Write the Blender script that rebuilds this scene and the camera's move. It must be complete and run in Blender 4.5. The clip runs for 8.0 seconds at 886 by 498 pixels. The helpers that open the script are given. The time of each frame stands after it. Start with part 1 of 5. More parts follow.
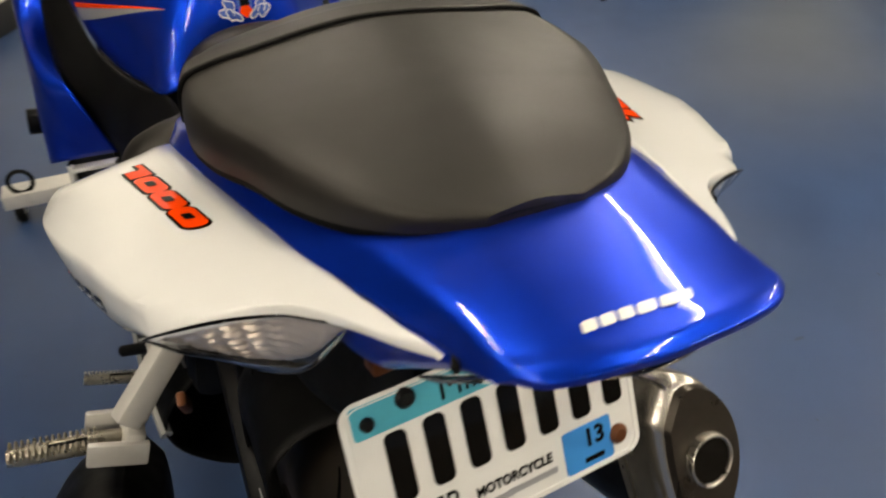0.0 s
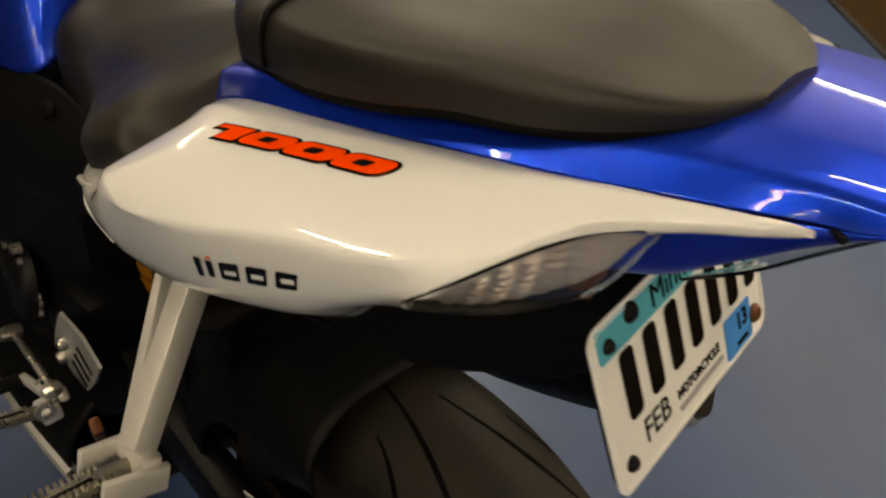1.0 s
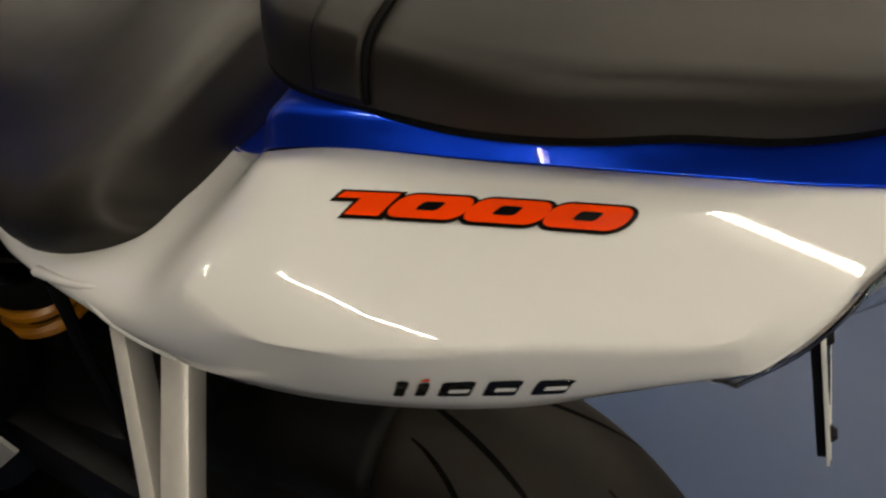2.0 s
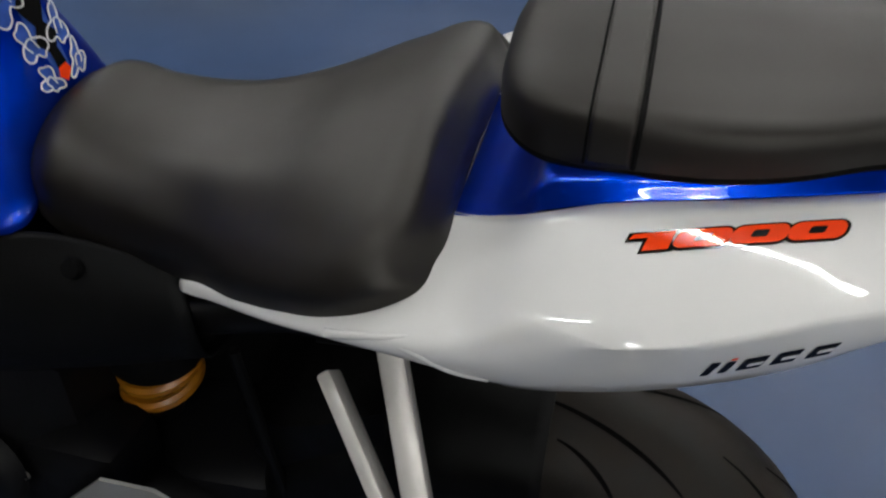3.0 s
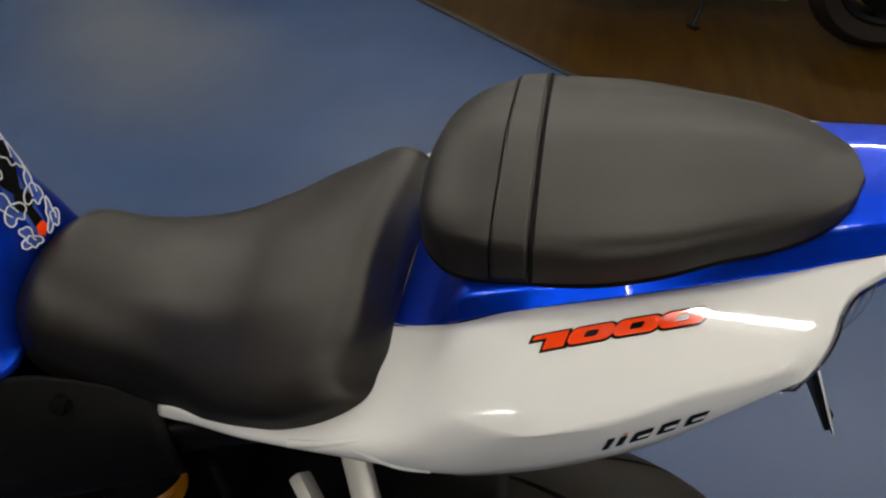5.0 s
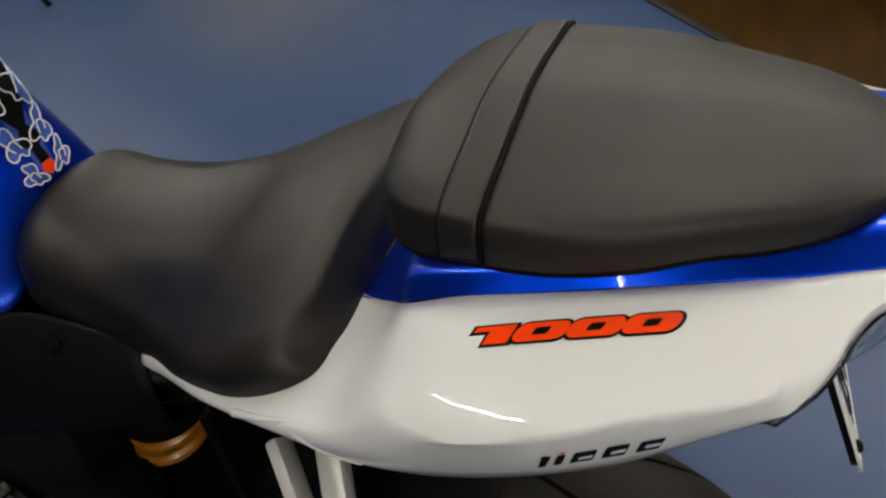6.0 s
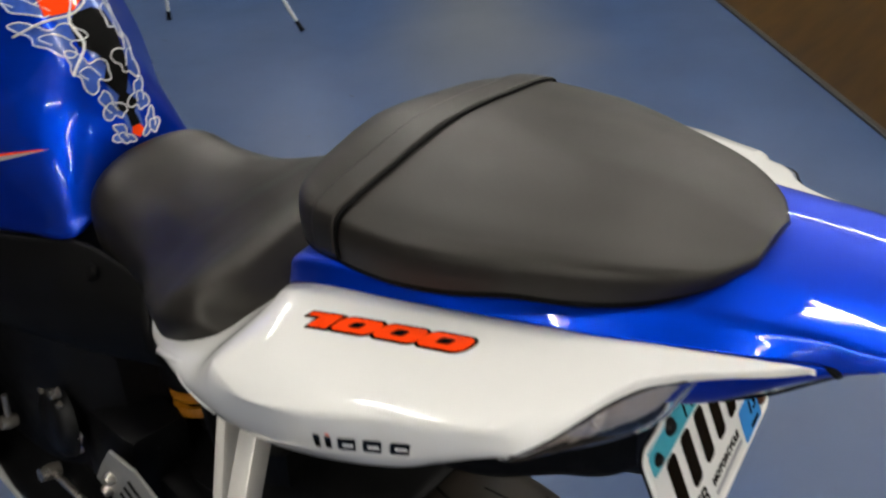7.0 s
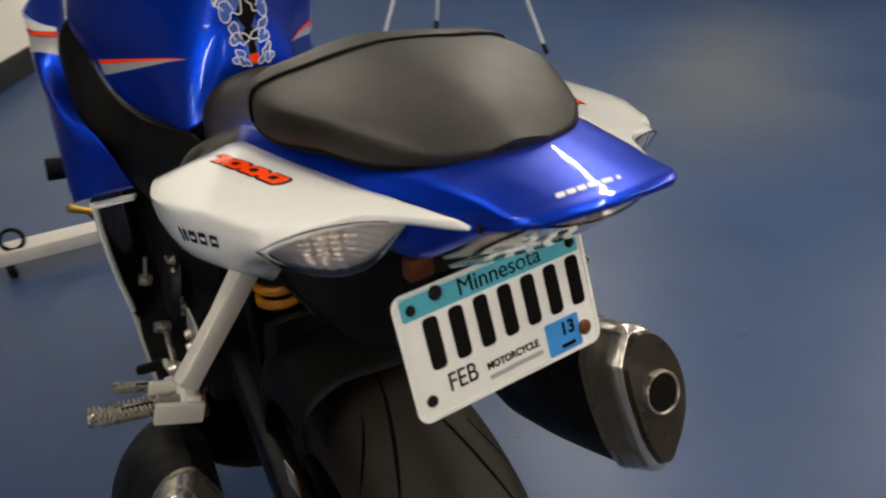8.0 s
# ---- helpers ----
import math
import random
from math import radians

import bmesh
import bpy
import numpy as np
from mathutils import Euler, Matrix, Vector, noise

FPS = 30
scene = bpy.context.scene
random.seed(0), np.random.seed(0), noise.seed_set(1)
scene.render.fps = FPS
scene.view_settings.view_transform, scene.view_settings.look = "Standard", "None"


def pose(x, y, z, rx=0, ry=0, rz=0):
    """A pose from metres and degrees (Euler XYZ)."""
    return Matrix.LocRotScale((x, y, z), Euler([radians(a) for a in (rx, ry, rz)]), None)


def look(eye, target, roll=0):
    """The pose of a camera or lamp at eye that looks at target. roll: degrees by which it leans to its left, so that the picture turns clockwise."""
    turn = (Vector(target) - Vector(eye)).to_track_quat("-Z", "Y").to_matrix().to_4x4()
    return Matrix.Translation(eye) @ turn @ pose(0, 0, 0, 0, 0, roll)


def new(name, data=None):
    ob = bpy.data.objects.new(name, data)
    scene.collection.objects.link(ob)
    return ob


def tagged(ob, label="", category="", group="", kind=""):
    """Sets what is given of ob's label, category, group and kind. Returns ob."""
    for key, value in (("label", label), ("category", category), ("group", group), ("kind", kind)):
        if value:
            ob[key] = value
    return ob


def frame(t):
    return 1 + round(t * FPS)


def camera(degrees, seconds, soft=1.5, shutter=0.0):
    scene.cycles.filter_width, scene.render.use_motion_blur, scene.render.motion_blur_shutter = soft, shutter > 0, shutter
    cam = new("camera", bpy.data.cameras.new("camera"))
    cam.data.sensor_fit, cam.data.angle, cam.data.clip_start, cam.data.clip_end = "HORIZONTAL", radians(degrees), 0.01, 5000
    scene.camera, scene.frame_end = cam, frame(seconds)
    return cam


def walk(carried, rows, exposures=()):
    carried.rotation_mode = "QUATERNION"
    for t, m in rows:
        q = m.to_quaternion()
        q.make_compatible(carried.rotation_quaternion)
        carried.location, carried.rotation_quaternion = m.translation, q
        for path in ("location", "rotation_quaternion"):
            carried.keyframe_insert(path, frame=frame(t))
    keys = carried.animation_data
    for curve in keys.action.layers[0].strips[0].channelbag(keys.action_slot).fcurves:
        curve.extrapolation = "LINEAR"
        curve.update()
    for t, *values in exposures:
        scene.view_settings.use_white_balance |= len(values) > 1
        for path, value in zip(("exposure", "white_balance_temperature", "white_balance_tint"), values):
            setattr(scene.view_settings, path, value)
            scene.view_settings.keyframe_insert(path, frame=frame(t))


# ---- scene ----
# ================= camera =================
cam = camera(59.5, 8.0, soft=2.2, shutter=0.3)
PATH = [
    (0, (-0.1444, -0.4926, 1.1813), (0.4869, 1.0453, 0.0693), -1.55),
    (0.5, (-0.2795, -0.4601, 1.1686), (0.6954, 0.8466, 0.0100), -2.07),
    (1, (-0.3220, -0.3617, 1.1511), (0.7854, 0.7959, -0.0462), 0.31),
    (1.2, (-0.3239, -0.3034, 1.1541), (0.8210, 0.7472, -0.1051), -0.84),
    (2.3, (-0.3871, -0.1001, 1.1714), (0.9701, 0.3281, -0.2339), 2.54),
    (2.5, (-0.4193, -0.0630, 1.1805), (0.9722, 0.3166, -0.2050), 1.86),
    (3, (-0.4868, -0.0003, 1.2423), (0.9332, 0.3814, -0.1133), -0.14),
    (3.5, (-0.5261, -0.0345, 1.3105), (0.9349, 0.2911, -0.0159), -3.71),
    (4, (-0.5342, -0.0529, 1.3332), (1.0059, 0.2479, 0.0933), -4.92),
    (4.5, (-0.5314, -0.0379, 1.3332), (1.0221, 0.3080, 0.1220), -4.57),
    (5, (-0.5238, -0.0430, 1.3207), (1.0247, 0.2985, 0.1018), -4.38),
    (6.3, (-0.3997, -0.1849, 1.2781), (0.9080, 0.6427, 0.0112), -7.57),
    (6.5, (-0.3775, -0.2227, 1.2777), (0.8920, 0.7393, 0.0682), -6.44),
    (6.7, (-0.3700, -0.2668, 1.2725), (0.9016, 0.7915, 0.1486), -6.84),
    (7, (-0.3799, -0.3450, 1.2559), (0.8410, 0.7892, 0.1500), -5.15),
    (7.2, (-0.3922, -0.4191, 1.2493), (0.7407, 0.8269, 0.1704), -5.81),
    (7.5, (-0.3775, -0.5368, 1.2521), (0.6568, 0.7568, 0.1310), -4.21),
    (7.8, (-0.3255, -0.6115, 1.2412), (0.5845, 0.8250, 0.1884), -2.67),
    (8, (-0.2591, -0.6519, 1.2052), (0.5057, 0.9115, 0.2197), -2.87),
]
EXPOSE = [(0.0, 0.74, 7550, 10), (0.5, 0.60, 8250, 10), (1.0, 0.38, 9200, 10), (2.5, -0.04, 6500, 10), (3.0, 0.22, 6150, 10), (3.5, 0.28, 6150, 10), (4.0, 0.13, 6350, 10),
          (4.5, 0.13, 6650, 10), (5.0, 0.22, 6700, 10), (6.5, 0.36, 6650, 10), (7.0, 0.66, 6550, 10), (7.5, 0.46, 6550, 10), (8.0, 0.62, 7100, 10)]
walk(cam, [(t, look(eye, target, roll)) for t, eye, target, roll in PATH], EXPOSE)

# ================= world and exposure =================
world = bpy.data.worlds.new("showroom_air")
scene.world = world
world.use_nodes = True
world.node_tree.nodes["Background"].inputs["Color"].default_value = (0.55, 0.6, 0.7, 1)
world.node_tree.nodes["Background"].inputs["Strength"].default_value = 0.02
TUBE_POWER = 139.0


# ================= materials =================
def material(name, color, rough=0.5, metal=0.0, coat=0.0, grain=0.0, grain_scale=400.0, tone=0.0, tone_scale=12.0,
             tint=None, rough_vary=0.0, spec=0.5, sheen=0.0):
    """A principled material with two scales of variation: broad tone and fine grain relief."""
    m = bpy.data.materials.new(name)
    m.use_nodes = True
    nt = m.node_tree
    b = nt.nodes["Principled BSDF"]
    b.inputs["Base Color"].default_value = (*color, 1)
    b.inputs["Roughness"].default_value = rough
    b.inputs["Metallic"].default_value = metal
    b.inputs["Coat Weight"].default_value = coat
    b.inputs["Coat Roughness"].default_value = 0.03
    b.inputs["Specular IOR Level"].default_value = spec
    b.inputs["Sheen Weight"].default_value = sheen
    tc = nt.nodes.new("ShaderNodeTexCoord")
    if tone > 0 or rough_vary > 0:
        n = nt.nodes.new("ShaderNodeTexNoise")
        n.inputs["Scale"].default_value = tone_scale
        n.inputs["Detail"].default_value = 6
        n.inputs["Roughness"].default_value = 0.6
        nt.links.new(tc.outputs["Object"], n.inputs["Vector"])
        if tone > 0:
            mix = nt.nodes.new("ShaderNodeMix")
            mix.data_type = "RGBA"
            other = tint or tuple(c * (1 - tone) for c in color)
            mix.inputs[6].default_value = (*color, 1)
            mix.inputs[7].default_value = (*other, 1)
            ramp = nt.nodes.new("ShaderNodeMapRange")
            ramp.inputs[1].default_value, ramp.inputs[2].default_value = 0.35, 0.7
            nt.links.new(n.outputs["Fac"], ramp.inputs[0])
            nt.links.new(ramp.outputs[0], mix.inputs[0])
            nt.links.new(mix.outputs[2], b.inputs["Base Color"])
        if rough_vary > 0:
            rr = nt.nodes.new("ShaderNodeMapRange")
            rr.inputs[1].default_value, rr.inputs[2].default_value = 0.3, 0.7
            rr.inputs[3].default_value, rr.inputs[4].default_value = max(0.02, rough - rough_vary), rough + rough_vary
            nt.links.new(n.outputs["Fac"], rr.inputs[0])
            nt.links.new(rr.outputs[0], b.inputs["Roughness"])
    if grain > 0:
        g = nt.nodes.new("ShaderNodeTexNoise")
        g.inputs["Scale"].default_value = grain_scale
        g.inputs["Detail"].default_value = 3
        bump = nt.nodes.new("ShaderNodeBump")
        bump.inputs["Strength"].default_value = grain
        bump.inputs["Distance"].default_value = 0.001
        nt.links.new(tc.outputs["Object"], g.inputs["Vector"])
        nt.links.new(g.outputs["Fac"], bump.inputs["Height"])
        nt.links.new(bump.outputs["Normal"], b.inputs["Normal"])
    return m


def glass(name, color=(1, 1, 1), rough=0.02, ior=1.45):
    m = bpy.data.materials.new(name)
    m.use_nodes = True
    b = m.node_tree.nodes["Principled BSDF"]
    b.inputs["Base Color"].default_value = (*color, 1)
    b.inputs["Roughness"].default_value = rough
    b.inputs["Transmission Weight"].default_value = 1.0
    b.inputs["IOR"].default_value = ior
    return m


def glowing(name, color, strength):
    m = bpy.data.materials.new(name)
    m.use_nodes = True
    b = m.node_tree.nodes["Principled BSDF"]
    b.inputs["Base Color"].default_value = (0.8, 0.8, 0.8, 1)
    b.inputs["Emission Color"].default_value = (*color, 1)
    b.inputs["Emission Strength"].default_value = strength
    return m


BLUE = material("pearl_blue_paint", (0.0, 0.036, 0.50), 0.36, 0.82, 0.5, 0.02, 2500, 0.10, 30, spec=0.0)
WHITE = material("gloss_white_paint", (0.78, 0.78, 0.76), 0.28, 0.0, 1.0, 0.0, 400, 0.03, 9, spec=0.1)
VINYL = material("seat_vinyl", (0.0032, 0.0027, 0.0022), 0.51, 0.0, 0.0, 0.03, 1300, 0.25, 9, tint=(0.0062, 0.0045, 0.0035), rough_vary=0.05, spec=0.44, sheen=0.0)
VINYL.node_tree.nodes["Principled BSDF"].inputs["Sheen Tint"].default_value = (1.0, 0.86, 0.70, 1)
VINYL.node_tree.nodes["Principled BSDF"].inputs["Specular Tint"].default_value = (1.0, 0.95, 0.89, 1)
PIPING = material("seat_base_plastic", (0.002, 0.002, 0.002), 0.7, 0, 0, 0.1, 600, spec=0.08)
BLACK = material("black_plastic", (0.0025, 0.0025, 0.0025), 0.55, 0, 0, 0.3, 900, 0.3, 20, rough_vary=0.1, spec=0.12)
WEAVE = material("textured_black_cover", (0.003, 0.003, 0.003), 0.5, 0, 0.0, 0.5, 700, 0.3, 60, spec=0.10)
DARK = material("oily_black_metal", (0.004, 0.004, 0.0045), 0.5, 0.0, 0, 0.2, 300, 0.4, 18, rough_vary=0.12, spec=0.15)
RUBBER = material("tyre_rubber", (0.008, 0.0066, 0.0055), 0.6, 0, 0, 0.35, 700, 0.35, 22, tint=(0.016, 0.011, 0.007), rough_vary=0.1, spec=0.25)
GROOVE = material("tyre_groove", (0.002, 0.002, 0.002), 0.9, spec=0.05)
ALLOY = material("satin_aluminium", (0.68, 0.66, 0.62), 0.36, 0.22, 0, 0.1, 800, 0.12, 25, rough_vary=0.08)
PEG = material("worn_peg_alloy", (0.46, 0.42, 0.34), 0.30, 0.85, 0, 0.2, 700, 0.35, 60, rough_vary=0.1)
SILVER = material("silver_paint", (0.40, 0.40, 0.38), 0.40, 0.3, 0.3, 0, 400, 0.12, 9)
STEEL = material("brushed_steel", (0.60, 0.56, 0.50), 0.30, 0.9, 0, 0.1, 600, 0.2, 18, rough_vary=0.1)
CAP_STEEL = material("satin_steel_cap", (0.66, 0.62, 0.56), 0.24, 0.9, 0, 0.02, 600, 0.15, 18, rough_vary=0.06)
SMOKED = material("heat_stained_steel", (0.115, 0.10, 0.085), 0.30, 0.85, 0, 0.06, 600, 0.35, 14, rough_vary=0.1)
BORE = material("sooty_pipe", (0.006, 0.005, 0.004), 0.8, 0.0, spec=0.05)
ORANGE = material("orange_spring_paint", (0.34, 0.13, 0.004), 0.4, 0, 0.4, 0, 400, 0.3, 40)
CHAIN = material("oily_chain", (0.022, 0.015, 0.010), 0.45, 0.5, 0, 0.2, 500, 0.4, 40)
BRONZE = material("brown_anodised", (0.16, 0.05, 0.015), 0.45, 0.4, 0, 0.1, 400, 0.4, 30)
GOLD = material("gold_anodised", (0.55, 0.32, 0.05), 0.35, 0.8)
RED = material("red_decal", (0.95, 0.060, 0.006), 0.5, 0, 0.8, spec=0.0)
INK = material("black_decal", (0.004, 0.004, 0.004), 0.5, 0, 0.6, spec=0.0)
DECAL_WHITE = material("white_decal", (0.82, 0.82, 0.8), 0.35, 0, 0.5)
DECAL_SILVER = material("silver_decal", (0.42, 0.43, 0.45), 0.35, 0.3, 0.5)
DECAL_BLUE = material("light_blue_decal", (0.04, 0.12, 0.55), 0.3, 0, 0.7, 0, 400, 0.5, 50)
PLATE = material("plate_white", (0.82, 0.82, 0.79), 0.45, 0, 0, 0.05, 300, 0.06, 20)
TEAL = material("plate_teal", (0.05, 0.40, 0.52), 0.45, 0, 0, 0, 300, 0.25, 30)
STICKER = material("sticker_blue", (0.03, 0.25, 0.65), 0.4)
CHROME = material("lamp_reflector", (0.56, 0.49, 0.43), 0.30, 0.75, 0, 0, 300, 0.1, 60)
CLEAR = glass("clear_lens")
TUBE = glowing("fluorescent_tube", (1.0, 0.965, 0.90), TUBE_POWER)
HOUSING = material("enamelled_housing", (0.75, 0.75, 0.74), 0.4)
WALL = material("wall_paint", (0.80, 0.77, 0.68), 0.7, 0, 0, 0.1, 120, 0.05, 2)
FARWALL = material("far_wall_paint", (0.22, 0.21, 0.185), 0.8, 0, 0, 0.1, 120, 0.06, 2)
CEIL = material("ceiling_paint", (0.09, 0.087, 0.080), 0.85, 0, 0, 0.15, 60, 0.06, 1.5)
SKIRTING = material("black_rubber_skirting", (0.012, 0.012, 0.012), 0.5, 0, 0, 0.1, 200)
GREEN = material("green_paint", (0.03, 0.5, 0.04), 0.3, 0, 0.9)


def floor_paint():
    """Glossy blue floor paint, mottled, with one long pale sheen painted into it in grey."""
    m = material("blue_floor_paint", (0.0275, 0.058, 0.141), 0.40, 0, 0.0, 0.04, 45, 0.16, 1.6, rough_vary=0.03, spec=0.38)
    nt = m.node_tree
    b = nt.nodes["Principled BSDF"]
    clean = b.inputs["Base Color"].links[0].from_socket
    tc = nt.nodes.new("ShaderNodeTexCoord")
    # soft cloudy greying
    cloud = nt.nodes.new("ShaderNodeTexNoise")
    cloud.inputs["Scale"].default_value = 0.9
    cloud.inputs["Detail"].default_value = 3
    nt.links.new(tc.outputs["Object"], cloud.inputs["Vector"])
    # a long grey sheen of reflected light put into the colour, with a ragged edge
    sheen_area = nt.nodes.new("ShaderNodeMapping")
    sheen_area.vector_type = "TEXTURE"
    sheen_area.inputs["Location"].default_value = (2.75, 2.15, 0)
    sheen_area.inputs["Rotation"].default_value = (0, 0, radians(42))
    sheen_area.inputs["Scale"].default_value = (1.9, 0.75, 1)
    nt.links.new(tc.outputs["Object"], sheen_area.inputs["Vector"])
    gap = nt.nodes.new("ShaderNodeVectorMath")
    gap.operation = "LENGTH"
    nt.links.new(sheen_area.outputs[0], gap.inputs[0])
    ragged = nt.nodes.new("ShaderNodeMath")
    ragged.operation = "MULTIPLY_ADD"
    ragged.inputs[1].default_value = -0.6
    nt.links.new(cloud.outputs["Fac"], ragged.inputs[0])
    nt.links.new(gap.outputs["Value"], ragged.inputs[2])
    # strength of the painted-in sheen, fading out from its middle
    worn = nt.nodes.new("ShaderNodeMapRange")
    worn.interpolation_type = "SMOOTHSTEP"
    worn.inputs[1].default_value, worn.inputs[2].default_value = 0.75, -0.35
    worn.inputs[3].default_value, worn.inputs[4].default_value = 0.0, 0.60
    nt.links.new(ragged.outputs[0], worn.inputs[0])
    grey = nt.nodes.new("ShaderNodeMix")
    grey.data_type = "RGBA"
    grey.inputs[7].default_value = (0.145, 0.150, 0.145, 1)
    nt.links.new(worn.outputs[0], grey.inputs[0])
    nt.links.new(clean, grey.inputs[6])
    dust = nt.nodes.new("ShaderNodeMix")
    dust.data_type = "RGBA"
    dust.inputs[7].default_value = (0.075, 0.088, 0.125, 1)
    dusty = nt.nodes.new("ShaderNodeMapRange")
    dusty.inputs[1].default_value, dusty.inputs[2].default_value = 0.42, 0.75
    dusty.inputs[3].default_value, dusty.inputs[4].default_value = 0.0, 0.22
    nt.links.new(cloud.outputs["Fac"], dusty.inputs[0])
    nt.links.new(dusty.outputs[0], dust.inputs[0])
    nt.links.new(grey.outputs[2], dust.inputs[6])
    nt.links.new(dust.outputs[2], b.inputs["Base Color"])
    return m


def wood_floor():
    """Brown wood-look flooring with long grain."""
    m = material("wood_flooring", (0.30, 0.145, 0.03), 0.45, 0, 0.0, 0.05, 200, spec=0.12)
    nt = m.node_tree
    b = nt.nodes["Principled BSDF"]
    tc = nt.nodes.new("ShaderNodeTexCoord")
    mp = nt.nodes.new("ShaderNodeMapping")
    mp.inputs["Rotation"].default_value = (0, 0, radians(-43.1))
    mp.inputs["Scale"].default_value = (0.8, 7.0, 1.0)
    n = nt.nodes.new("ShaderNodeTexNoise")
    n.inputs["Scale"].default_value = 3.0
    n.inputs["Detail"].default_value = 8
    mix = nt.nodes.new("ShaderNodeMix")
    mix.data_type = "RGBA"
    mix.inputs[6].default_value = (0.042, 0.0205, 0.0022, 1)
    mix.inputs[7].default_value = (0.025, 0.0110, 0.0012, 1)
    nt.links.new(tc.outputs["Object"], mp.inputs["Vector"])
    nt.links.new(mp.outputs[0], n.inputs["Vector"])
    ramp = nt.nodes.new("ShaderNodeMapRange")
    ramp.inputs[1].default_value, ramp.inputs[2].default_value = 0.35, 0.68
    nt.links.new(n.outputs["Fac"], ramp.inputs[0])
    nt.links.new(ramp.outputs[0], mix.inputs[0])
    nt.links.new(mix.outputs[2], b.inputs["Base Color"])
    return m


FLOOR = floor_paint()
WOOD = wood_floor()


# ================= mesh helpers =================
def linked(name, bm, mat, parent=None, label="", smooth=True, thick=0.0, offset=-1.0):
    me = bpy.data.meshes.new(name)
    bm.to_mesh(me)
    bm.free()
    me.materials.append(mat)
    if smooth:
        for p in me.polygons:
            p.use_smooth = True
        me.set_sharp_from_angle(angle=radians(38))
    ob = new(name, me)
    if parent is not None:
        ob.parent = parent
        if parent.parent is None:
            ob.matrix_parent_inverse = Matrix.Translation(parent.location).inverted()
    if label:
        tagged(ob, label)
    if thick:
        md = ob.modifiers.new("thickness", "SOLIDIFY")
        md.thickness, md.offset = thick, offset
    return ob


def part(name, bm, mat, parent, label="", **kw):
    return linked(name, bm, mat, parent, label, **kw)


def thing(name, at, label, category, group="", kind=""):
    ob = new(name)
    ob.location = at
    ob.empty_display_size = 0.05
    return tagged(ob, label, category, group, kind)


def spline(pts, n):
    """n points along a smooth curve through pts, evenly by segment, with slopes weighed by spacing."""
    p = [Vector(q) for q in pts]
    segs = len(p) - 1
    gap = [max((p[k + 1] - p[k]).length, 1e-6) for k in range(segs)]
    rise = [(p[k + 1] - p[k]) / gap[k] for k in range(segs)]
    slope = [rise[0]] + [(rise[k - 1] * gap[k] + rise[k] * gap[k - 1]) / (gap[k] + gap[k - 1]) for k in range(1, segs)] + [rise[-1]]
    out = []
    for i in range(n):
        u = i / (n - 1) * segs
        k = min(int(u), segs - 1)
        f, h = u - k, gap[k]
        out.append(p[k] * (2 * f ** 3 - 3 * f * f + 1) + slope[k] * (h * (f ** 3 - 2 * f * f + f))
                   + p[k + 1] * (3 * f * f - 2 * f ** 3) + slope[k + 1] * (h * (f ** 3 - f * f)))
    return out


def skin(rows, closed=False, flip=False, bm=None):
    """Quads between rows of points."""
    bm = bm or bmesh.new()
    vs = [[bm.verts.new(p) for p in r] for r in rows]
    n = len(rows[0])
    for a, b in zip(vs, vs[1:]):
        for j in range(n if closed else n - 1):
            k = (j + 1) % n
            f = (a[j], a[k], b[k], b[j])
            bm.faces.new(tuple(reversed(f)) if flip else f)
    return bm, vs


def loft(sections, nu, nv, closed=False, flip=False, caps=False, mirror=False):
    """A smooth surface through sections of control points."""
    wide = [spline(s + s[:1] if closed else s, nv + 1 if closed else nv) for s in sections]
    if closed:
        wide = [w[:-1] for w in wide]
    cols = [spline([w[j] for w in wide], nu) for j in range(len(wide[0]))]
    rows = [[c[i] for c in cols] for i in range(nu)]
    if mirror:
        rows = [[Vector((-q.x, q.y, q.z)) for q in r] for r in rows]
        flip = not flip
    bm, vs = skin(rows, closed, flip)
    if caps:
        bm.faces.new(vs[0] if flip else list(reversed(vs[0])))
        bm.faces.new(list(reversed(vs[-1])) if flip else vs[-1])
    return bm


def box(sx, sy, sz, bevel=0.004, m=None, segs=2):
    bm = bmesh.new()
    bmesh.ops.create_cube(bm, size=1)
    bmesh.ops.scale(bm, vec=(sx, sy, sz), verts=bm.verts)
    if bevel:
        bmesh.ops.bevel(bm, geom=bm.edges[:], offset=bevel, segments=segs, affect="EDGES", profile=0.5)
    if m is not None:
        bmesh.ops.transform(bm, matrix=m, verts=bm.verts)
    return bm


def lathe(profile, segs=48, m=None, closed=False):
    """Turn (radius, height) pairs round z."""
    rows = []
    for r, h in profile:
        rows.append([Vector((r * math.cos(2 * math.pi * k / segs), r * math.sin(2 * math.pi * k / segs), h)) for k in range(segs)])
    if closed:
        rows.append(rows[0])
    bm, _ = skin(rows, True)
    bmesh.ops.remove_doubles(bm, verts=bm.verts, dist=1e-6)
    bmesh.ops.recalc_face_normals(bm, faces=bm.faces)
    if m is not None:
        bmesh.ops.transform(bm, matrix=m, verts=bm.verts)
    return bm


